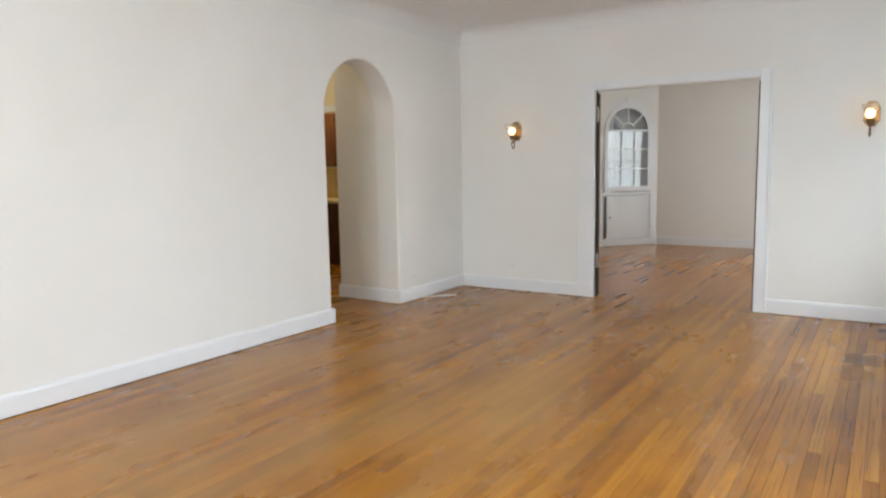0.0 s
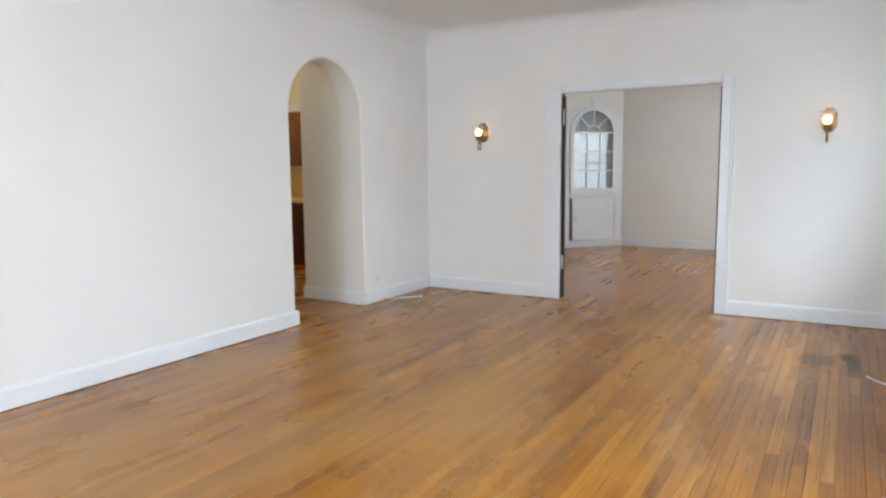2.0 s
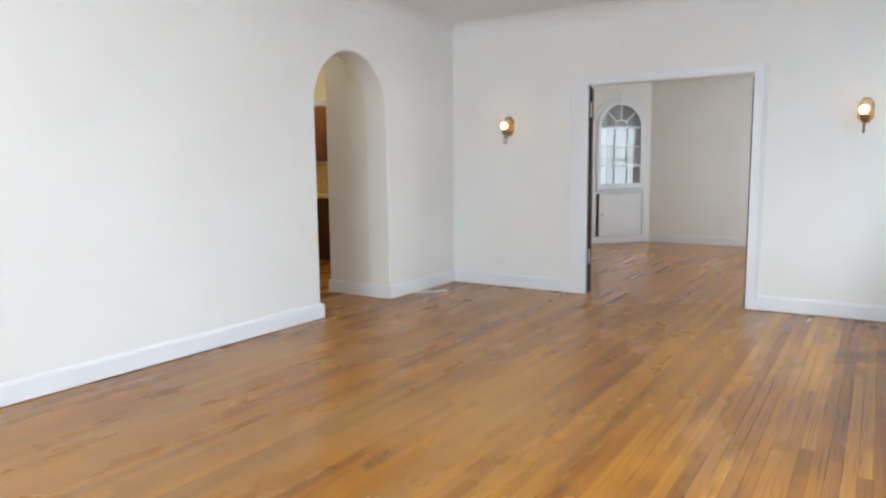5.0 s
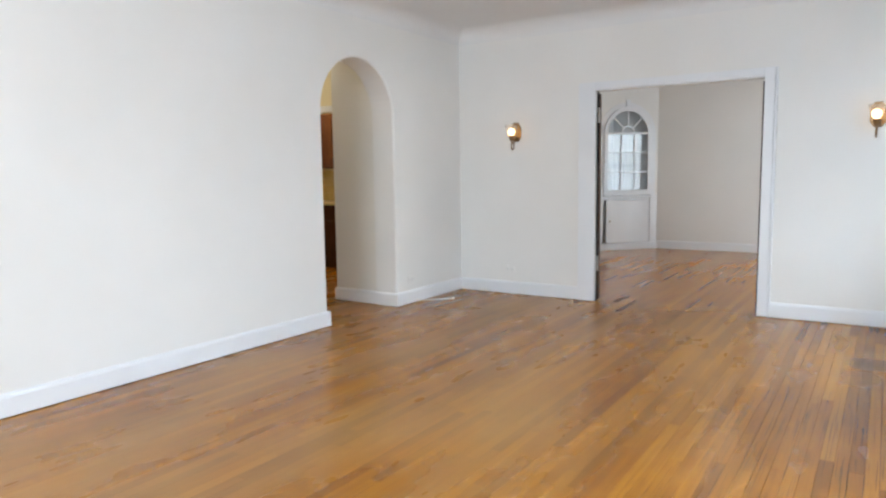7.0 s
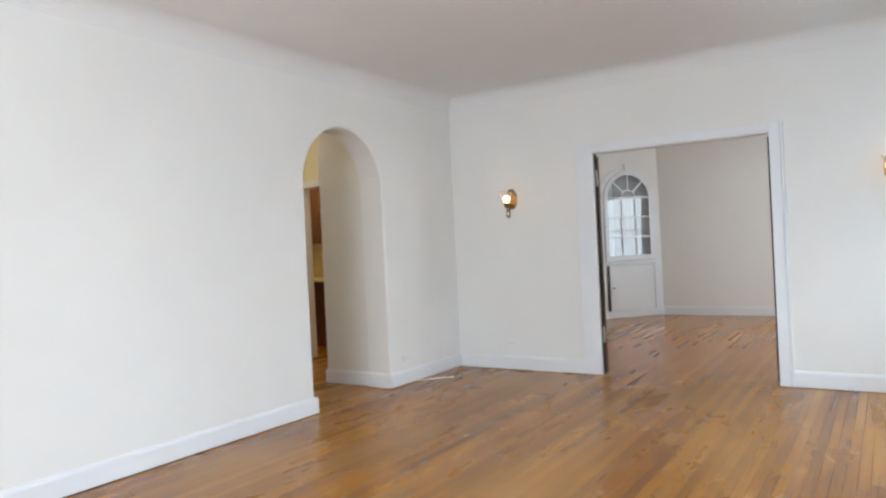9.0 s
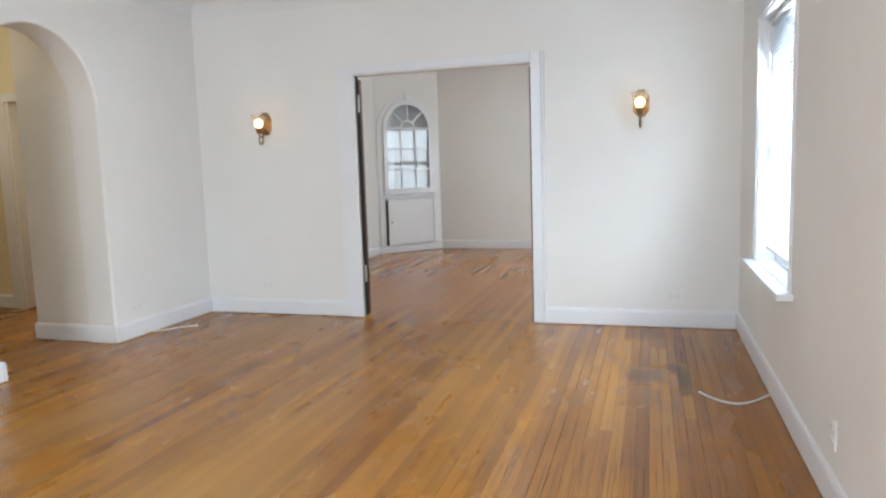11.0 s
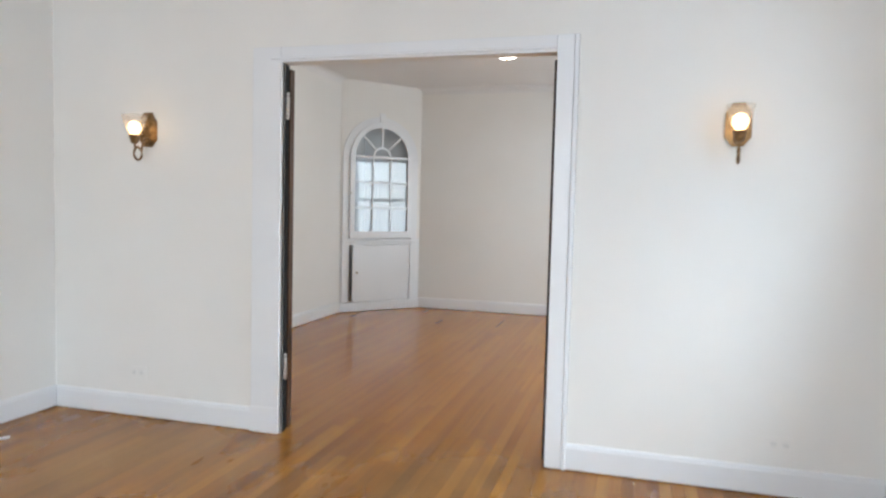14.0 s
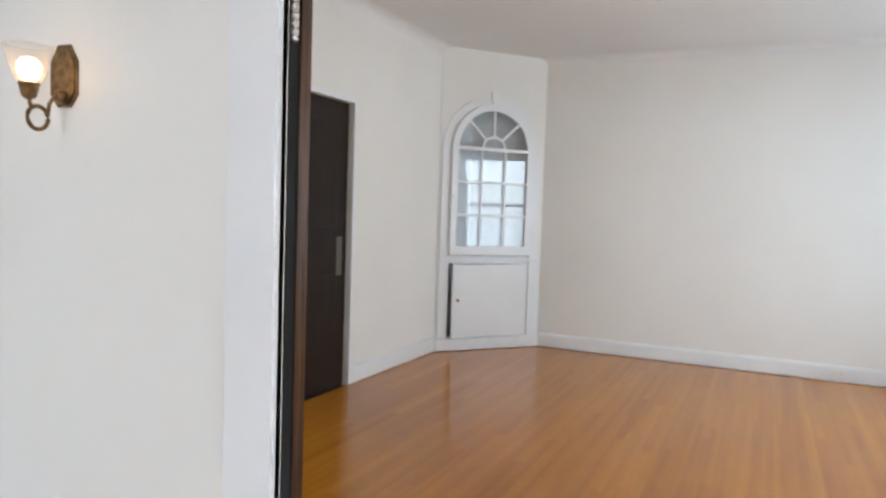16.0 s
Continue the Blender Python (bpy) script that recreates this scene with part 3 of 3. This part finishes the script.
# second unseen slab, added to stop sun entering from the front
solid("sun_block_front", boxes((-4.2, 1.2, YF - 1.9, YF - 0.201, 2.42, 2.52)), TRIM, "unseen white slab that keeps sun out of the front opening", "roof", "structure")
solid("ground", boxes((-60, 60, -60, 60, -0.6, -0.4)), GROUND, "plain pale yard outside the house", "ground", "structure")


# ---- corner cabinet in the dining room ----
def corner_cabinet():
    P, Q = Vector((-3.85, 10.735, 0)), Vector((-3.108, 11.565, 0))
    d = (Q - P).normalized()
    inn = Vector((-d.y, d.x, 0))
    m = Matrix(((d.x, inn.x, 0, P.x), (d.y, inn.y, 0, P.y), (0, 0, 1, 0), (0, 0, 0, 1)))
    L, C = (Q - P).length, 0.54
    cab = thing("corner_cabinet", m, "white built-in corner cabinet with an arched glass door above a cupboard", "cabinet")

    def arch(r, spring, n=28):
        return [(C + r * math.cos(math.pi * i / n), spring + r * math.sin(math.pi * i / n)) for i in range(n + 1)]

    # the diagonal face, with its two openings, in three pieces round them
    hole = arch(0.43, 1.895)
    top = [(0, 0.90), (0, H), (L, H), (L, 0.90), (C + 0.43, 0.90)] + hole + [(C - 0.43, 0.90)]
    part("face_panel", prism([(s, 0, z) for s, z in top], (0, 0.02, 0)), WALL, cab)
    for q in ((0, 0.125, 0, 0.02, 0, 0.90), (0.93, L, 0, 0.02, 0, 0.90), (0.125, 0.93, 0, 0.02, 0, 0.135), (0.125, 0.93, 0, 0.02, 0.825, 0.90)):
        part("lower_rail", boxes(q), TRIM, cab)
    out, inner = arch(0.522, 1.885), arch(0.432, 1.895)
    for k, side in enumerate((1, -1)):
        o, i_ = (out[:15], inner[:15]) if side == 1 else (out[14:], inner[14:])
        ring = o + i_[::-1] if side == 1 else o + i_[::-1]
        part("arch_casing", prism([(s, -0.018, z) for s, z in ring], (0, 0.017, 0)), TRIM, cab)
        s0 = C + side * 0.432
        s1 = C + side * 0.522
        part("side_casing", boxes((min(s0, s1), max(s0, s1), -0.018, -0.001, 0.125, 1.885), bevel=0.002), TRIM, cab)
    part("keystone", prism([(C - 0.03, -0.03, 2.345), (C + 0.03, -0.03, 2.345), (C + 0.042, -0.03, 2.455), (C - 0.042, -0.03, 2.455)], (0, 0.012, 0)), TRIM, cab)
    part("ledge", boxes((0.03, 1.05, -0.03, -0.001, 0.855, 0.885), bevel=0.006), TRIM, cab)
    part("plinth", boxes((0.0, L - 0.004, -0.024, -0.001, 0.006, 0.115), bevel=0.004), TRIM, cab)
    # inside: two short sides to the room's corner, shelves
    back = [(0.02, 0.022), (C, 0.50), (L - 0.02, 0.022)]
    part("lining", prism([(s, t, 0.0) for s, t in back] + [(L - 0.05, 0.022, 0.0), (C, 0.465, 0), (0.05, 0.022, 0)], (0, 0, H - 0.02)), TRIM, cab)
    for z in (0.86, 1.284, 1.60, 1.913):
        part("shelf", prism([(0.07, 0.06, z), (C, 0.45, z), (L - 0.07, 0.06, z)], (0, 0, 0.018)), TRIM, cab)
    part("soffit", prism([(0.07, 0.03, 2.45), (C, 0.45, 2.45), (L - 0.07, 0.03, 2.45)], (0, 0, 0.02)), TRIM, cab)

    # glass door, hung at its right, a finger ajar
    gd = part("glass_door", prism_ring([(s - C, z) for s, z in door_outline(C, 0.435, 1.898, 0.912)], [(s - C, z) for s, z in door_outline(C, 0.374, 1.90, 0.995)], 0.03), TRIM, cab, "white arched door with small panes")
    gd.matrix_local = Matrix.Translation((C + 0.435, -0.022, 0)) @ pose(0, 0, 0, 0, 0, 2.2) @ Matrix.Translation((-0.435, 0, 0))
    bars = [(-0.374, 0.374, 0.004, 0.024, 1.90, 1.928), (-0.374, 0.374, 0.006, 0.024, 1.588, 1.610), (-0.374, 0.374, 0.006, 0.024, 1.272, 1.294)]
    for b in bars:
        part("muntin", boxes(b), TRIM, gd)
    for s in (-0.125, 0.13):
        for za, zb in ((0.995, 1.272), (1.294, 1.588), (1.610, 1.90)):
            part("muntin", boxes((s - 0.010, s + 0.010, 0.006, 0.024, za, zb)), TRIM, gd)
    for a in (45, 90, 135):
        ca, sa = math.cos(radians(a)), math.sin(radians(a))
        r0, r1, w = 0.118, 0.376, 0.011
        part("muntin", prism([(r0 * ca - w * sa, 0.006, 1.915 + r0 * sa + w * ca), (r1 * ca - w * sa, 0.006, 1.90 + r1 * sa + w * ca), (r1 * ca + w * sa, 0.006, 1.90 + r1 * sa - w * ca), (r0 * ca + w * sa, 0.006, 1.915 + r0 * sa - w * ca)], (0, 0.018, 0)), TRIM, gd)
    hub = [(0.128 * math.cos(math.pi * i / 14), 0.005, 1.926 + 0.115 * math.sin(math.pi * i / 14)) for i in range(15)]
    hub += [(0.104 * math.cos(math.pi * i / 14), 0.005, 1.926 + 0.09 * math.sin(math.pi * i / 14)) for i in range(14, -1, -1)]
    part("muntin", prism(hub, (0, 0.018, 0)), TRIM, gd)
    pane = part("pane", prism([(s - C, 0.025, z) for s, z in door_outline(C, 0.38, 1.90, 0.99)], (0, 0.003, 0)), GLASS, gd)
    pane.visible_shadow = False
    part("latch", boxes((-0.447, -0.415, -0.008, 0.0, 1.44, 1.475), bevel=0.002), NICKEL, gd)

    # cupboard door, also ajar
    cd = part("cupboard_door", boxes((-0.80, 0, -0.02, 0.0, 0.132, 0.822), bevel=0.002), TRIM, cab, "plain white flush cupboard door, ajar")
    cd.matrix_local = Matrix.Translation((0.936, -0.004, 0)) @ pose(0, 0, 0, 0, 0, 4.0)
    part("knob", lathe([(0.006, 0), (0.006, 0.012), (0.014, 0.018), (0.014, 0.026), (0.007, 0.031)], 12), KNOB, cd, smooth=True).matrix_local = pose(-0.755, -0.02, 0.49, 90, 0, 0)
    return cab


def door_outline(c, r, spring, foot, n=28):
    return [(c + r * math.cos(math.pi * i / n), spring + r * math.sin(math.pi * i / n)) for i in range(n + 1)] + [(c - r, foot), (c + r, foot)]


def prism_ring(outer, inner, depth):
    """A flat frame between two outlines of equal count, in the xz plane."""
    bm = bmesh.new()
    n = len(outer)
    a = [[bm.verts.new((s, y, z)) for s, z in line] for y in (0, depth) for line in (outer, inner)]
    of, inf, ob_, inb = a
    for i in range(n):
        j = (i + 1) % n
        for q in ((of[i], of[j], inf[j], inf[i]), (ob_[i], inb[i], inb[j], ob_[j]), (of[i], ob_[i], ob_[j], of[j]), (inf[i], inf[j], inb[j], inb[i])):
            bm.faces.new(q)
    bmesh.ops.recalc_face_normals(bm, faces=bm.faces)
    return bm


corner_cabinet()


# ---- lamps ----
def sconce(m):
    """An eight-sided back plate, a looped arm, a cup and a flared frosted shade. Local y points out of the wall."""
    s = thing("wall_sconce", m, "antique bronze wall sconce with a lit frosted glass shade", "wall lamp", "pair of wall sconces")
    ring = [(-0.058, 0.045), (-0.058, -0.06), (-0.026, -0.102), (0.026, -0.102), (0.058, -0.06), (0.058, 0.045), (0.026, 0.098), (-0.026, 0.098)]
    bm = prism([(x, 0.0, z) for x, z in ring], (0, 0.007, 0))
    prism([(x * 0.86, 0.007, z * 0.9) for x, z in ring], (0, 0.006, 0), bm)
    part("back_plate", bm, BRONZE, s)
    part("boss", lathe([(0.022, 0), (0.022, 0.008), (0.014, 0.018), (0.008, 0.022)], 16), BRONZE, s, smooth=True).matrix_local = pose(0, 0.013, -0.07, -90, 0, 0)
    arm = [(0, 0.02, -0.07), (0, 0.045, -0.078), (0, 0.06, -0.10), (0, 0.066, -0.14)]
    part("arm", tube(arm, 0.006, 8), BRONZE, s, smooth=True)
    loop = [(0, 0.10 + 0.036 * math.cos(a), -0.148 + 0.036 * math.sin(a)) for a in [2 * math.pi * k / 24 for k in range(24)]]
    part("loop", tube(loop, 0.0068, 8, closed=True), BRONZE, s, smooth=True)
    part("stem", tube([(0, 0.118, -0.118), (0, 0.128, -0.108), (0, 0.13, -0.085)], 0.006, 8), BRONZE, s, smooth=True)
    part("cup", lathe([(0.010, -0.062), (0.020, -0.055), (0.026, -0.036), (0.028, -0.020), (0.032, -0.018), (0.032, -0.012), (0.02, -0.01)], 20, at=(0, 0.13, -0.033)), BRONZE, s, smooth=True)
    # thin-walled square flared shade
    bm = lathe([(0.027, -0.014), (0.040, 0.015), (0.050, 0.055), (0.060, 0.102)], 24, at=(0, 0.13, -0.033), power=4)
    bmesh.ops.delete(bm, geom=[f for f in bm.faces if len(f.verts) > 4 and f.calc_center_median().z > 0.05], context="FACES")
    bmesh.ops.solidify(bm, geom=bm.faces[:], thickness=0.0025)
    sh = part("shade", bm, FROST, s, "flared frosted glass shade", True)
    sh.visible_shadow = False
    part("bulb", lathe([(0.012, -0.012), (0.021, -0.004), (0.031, 0.012), (0.035, 0.031), (0.032, 0.047), (0.022, 0.060), (0.008, 0.066)], 20, at=(0, 0.13, -0.033)), BULB, s, "lit warm bulb", True)
    return s


first = sconce(pose(-3.175, YB - 0.006, 1.722, 0, 0, 185))
copy_thing(first, pose(0.043, YB - 0.009, 1.722, 0, 0, 176))


def ceiling_lamp():
    c = thing("ceiling_lamp", Matrix.Translation((-1.535, 9.04, 2.83)), "flush ceiling lamp with a lit white glass bowl", "ceiling lamp")
    part("pan", lathe([(0.09, 0), (0.185, -0.004), (0.19, -0.055), (0.172, -0.075)], 40), KNOB, c, "brass coloured rim", True)
    bm = lathe([(0.172, -0.075), (0.174, -0.090), (0.170, -0.110), (0.155, -0.147), (0.120, -0.185), (0.065, -0.210), (0.012, -0.217)], 72)
    for v in bm.verts:                                # shallow flutes in the pressed glass
        k = 1 + 0.028 * math.cos(12 * math.atan2(v.co.y, v.co.x)) * min(1.0, math.hypot(v.co.x, v.co.y) / 0.15)
        v.co.x, v.co.y = v.co.x * k, v.co.y * k
    part("bowl", bm, BOWL, c, "glowing white fluted glass bowl", True)
    part("finial", lathe([(0.012, -0.216), (0.014, -0.222), (0.006, -0.228), (0.008, -0.233), (0.003, -0.238)], 16), KNOB, c, smooth=True)


ceiling_lamp()


# ---- outlets and cords ----
def outlet(m, label, horizontal=True):
    o = thing("wall_outlet", m, label, "outlet", "wall outlets")
    w, h = (0.115, 0.07) if horizontal else (0.07, 0.115)
    part("cover_plate", boxes((-w / 2, w / 2, 0, 0.006, -h / 2, h / 2), bevel=0.0015), WALL, o)
    for k in (-1, 1):
        cx, cz = (k * 0.026, 0) if horizontal else (0, k * 0.026)
        r = part("socket", lathe([(0.016, 0), (0.016, 0.003), (0.014, 0.004)], 16), PLATE, o)
        r.matrix_local = pose(cx, 0.0055, cz, -90, 0, 0)
        for j in (-1, 1):
            part("slot", boxes((cx + j * 0.006 - 0.001, cx + j * 0.006 + 0.001, 0.0095, 0.0102, cz - 0.004, cz + 0.004)), SLOT, o)
    return o


outlet(pose(XL, 5.545, 0.242, 0, 0, -90), "white painted-over outlet above the baseboard")
outlet(pose(0.29, YB, 0.246, 0, 0, 180), "white painted-over outlet above the baseboard")
outlet(pose(-3.25, YB, 0.268, 0, 0, 180), "white painted-over outlet above the baseboard")
outlet(pose(XR, 3.72, 0.28, 0, 0, 90), "white upright outlet on the window wall", False)
outlet(pose(-0.49, YD - 0.0235, 0.075, 0, 0, 180), "white outlet set in the dining room baseboard")


def curve_points(ctrl, n=10):
    """A Catmull-Rom line through the control points."""
    p = [Vector(c) for c in ctrl]
    p = [2 * p[0] - p[1]] + p + [2 * p[-1] - p[-2]]
    out = []
    for i in range(1, len(p) - 2):
        for k in range(n):
            t = k / n
            out.append(0.5 * (2 * p[i] + (p[i + 1] - p[i - 1]) * t + (2 * p[i - 1] - 5 * p[i] + 4 * p[i + 1] - p[i + 2]) * t * t + (3 * p[i] - p[i - 1] - 3 * p[i + 1] + p[i + 2]) * t ** 3))
    return out + [p[-2]]


def cord(ctrl, label, radius=0.005):
    c = thing("cable", Matrix.Translation(ctrl[0]), label, "cable")
    pts = [q - Vector(ctrl[0]) for q in curve_points(ctrl)]
    part("cord", tube(pts, radius, 8), CORD, c, smooth=True)
    t = (pts[-1] - pts[-2]).normalized()
    part("connector", tube([pts[-1], pts[-1] + t * 0.022], radius * 1.5, 8), CORD, c)
    return c


cord([(XR - 0.024, 4.945, 0.012), (0.66, 4.87, 0.006), (0.565, 4.79, 0.006), (0.48, 4.81, 0.006), (0.42, 4.87, 0.006), (0.385, 4.925, 0.006)], "loose white coaxial cable coming out of the baseboard")
cord([(XL + 0.024, 5.60, 0.03), (-3.835, 5.70, 0.006), (-3.77, 5.79, 0.006), (-3.68, 5.88, 0.006), (-3.625, 5.935, 0.006)], "loose white cable lying along the baseboard", 0.006)


# ---- kitchen seen through the arch ----
def cabinet_unit(name, x, w, y0, y1, z0, z1, label, doors):
    u = thing(name, Matrix.Translation((x, y0, z0)), label, "cabinet", "kitchen cabinets")
    h, dpt = z1 - z0, y1 - y0
    part("body", boxes((0.002, w - 0.002, 0.02, dpt, 0, h)), CABINET_WOOD, u)
    for za, zb in doors:
        dd = part("door", boxes((0.012, w - 0.012, 0, 0.019, za, zb), bevel=0.003), CABINET_WOOD, u)
        part("panel", boxes((0.07, w - 0.07, -0.006, 0.0, za + 0.05, zb - 0.05) if zb - za > 0.2 else (0.03, w - 0.03, -0.004, 0, za + 0.02, zb - 0.02), bevel=0.002), CABINET_WOOD, dd)
        part("handle", tube([(w - 0.05, -0.006, zb - 0.10 if zb - za > 0.2 else (za + zb) / 2 - 0.02), (w - 0.05, -0.03, zb - 0.08 if zb - za > 0.2 else (za + zb) / 2), (w - 0.05, -0.006, zb - 0.06 if zb - za > 0.2 else (za + zb) / 2 + 0.02)], 0.005, 6), KNOB, dd)
    return u


KB = 7.75
for i in range(5):
    cabinet_unit("base_cabinet", -7.55 + i * 0.5, 0.5, KB - 0.6, KB, 0.0, 0.88, "red-brown wooden base cabinet under the worktop", ((0.10, 0.66), (0.69, 0.86)))
    cabinet_unit("wall_cabinet", -7.55 + i * 0.5, 0.5, KB - 0.34, KB, 1.40, 2.25, "red-brown wooden wall cabinet", ((0.01, 0.84),))
solid("worktop", boxes((-7.57, -5.03, KB - 0.63, KB, 0.882, 0.922), bevel=0.004), WORKTOP, "cream worktop on the base cabinets", "worktop")
sp = thing("trim_splashback", Matrix(), "yellowish glazed tile splashback", "splashback", kind="structure")
tile = mesh_of("tile", boxes((-0.054, 0.054, -0.008, 0, -0.054, 0.054), bevel=0.002), TILE)
for i in range(22):
    for k in range(4):
        t = new("tile", tile)
        t.parent, t.location = sp, (-7.5 + i * 0.112, KB - 0.001, 0.98 + k * 0.112)
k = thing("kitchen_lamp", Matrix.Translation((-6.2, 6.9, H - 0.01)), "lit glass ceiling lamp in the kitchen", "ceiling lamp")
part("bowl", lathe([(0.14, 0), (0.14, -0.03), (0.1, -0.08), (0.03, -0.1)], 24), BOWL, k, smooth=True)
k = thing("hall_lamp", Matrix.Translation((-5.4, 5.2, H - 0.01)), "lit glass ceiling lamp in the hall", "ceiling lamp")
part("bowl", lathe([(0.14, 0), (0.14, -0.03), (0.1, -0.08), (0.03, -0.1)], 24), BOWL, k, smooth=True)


# ---- floor ----
floor = solid("floor", boxes((-7.7, XR + 0.05, YF - 0.1, YD + 0.1, -0.15, -0.012)), SUBFLOOR, "worn honey-coloured oak strip floor", "floor", "structure")
PITCH = 0.05747
LENGTHS = (0.6, 1.0, 1.4, 1.8, 2.2, 2.7, 3.2)
rng = random.Random(7)


def plank_verts(length, gap=0.0003):
    """Vertices and faces of one strip: a top with eased edges over a lower rim."""
    w, c = PITCH - gap, gap * 0.6
    if gap == 0.0:                                    # boards sanded flush
        v = [(-w / 2, 0, 0), (w / 2, 0, 0), (w / 2, length, 0), (-w / 2, length, 0)]
        v += [(x, y, -0.012) for x, y, _ in v]
        return v, [(0, 1, 2, 3)] + [(4 + i, 4 + (i + 1) % 4, (i + 1) % 4, i) for i in range(4)]
    v = [(-w / 2 + c, c, 0), (w / 2 - c, c, 0), (w / 2 - c, length - c, 0), (-w / 2 + c, length - c, 0)]
    v += [(-w / 2, 0.0001, -0.0005), (w / 2, 0.0001, -0.0005), (w / 2, length - 0.0001, -0.0005), (-w / 2, length - 0.0001, -0.0005)]
    v += [(x, y, -0.012) for x, y, _ in v[4:8]]
    f = [(0, 1, 2, 3)] + [(4 + i, 4 + (i + 1) % 4, (i + 1) % 4, i) for i in range(4)] + [(8 + i, 8 + (i + 1) % 4, 4 + (i + 1) % 4, 4 + i) for i in range(4)]
    return v, f


plank_mesh = {}
rest_v, rest_f = [], []


def lay(x, y, length, single, lift):
    gap = rng.choice((0.0001, 0.0002, 0.0003, 0.0007)) if y < 5.6 else 0.0
    if -0.7 < x < 0.55 and y < 4.6:                   # shrunken boards by the windows
        gap = rng.choice((0.0003, 0.0006, 0.0012, 0.0018))
    if single:
        key = (round(length, 2), gap)
        if key not in plank_mesh:
            me = bpy.data.meshes.new("plank")
            v, f = plank_verts(*key)
            me.from_pydata(v, [], f)
            me.materials.append(OAK_PART)
            plank_mesh[key] = me
        p = new("plank", plank_mesh[key])
        p.parent, p.location = floor, (x, y, lift)
    else:
        n = len(rest_v)
        v, f = plank_verts(length, gap)
        rest_v.extend((a + x, b + y, c + lift) for a, b, c in v)
        rest_f.extend(tuple(i + n for i in q) for q in f)


def lay_room(x0, x1, y0, y1):
    n = int((x1 - x0) / PITCH)
    for i in range(n):
        x, y = x0 + (i + 0.5) * (x1 - x0) / n, y0
        first_one = rng.uniform(0.2, 1.8)
        while y < y1 - 0.02:
            ln = first_one if y == y0 else rng.choice(LENGTHS)
            single = -2.6 < x < 0.74 and 0.6 < y and y + ln < 8.5 and y > y0
            if y1 - (y + ln) < 0.25:
                ln, single = y1 - y, False
            lay(x, y, ln, single, rng.uniform(-0.00006, 0.00006) if y < 5.6 else 0.0)
            y += ln


lay_room(XL + 0.012, XR - 0.010, YF, YD - 0.012)
lay_room(-7.59, XL + 0.012, 3.56, 6.40)
lay_room(-7.59, DXL - 0.15, 6.40, 7.74)
me = bpy.data.meshes.new("planks")
me.from_pydata(rest_v, [], rest_f)
me.materials.append(OAK)
rest = new("planks", me)
rest.parent = floor
tagged(rest, "worn honey-coloured oak strips", kind="stuff")
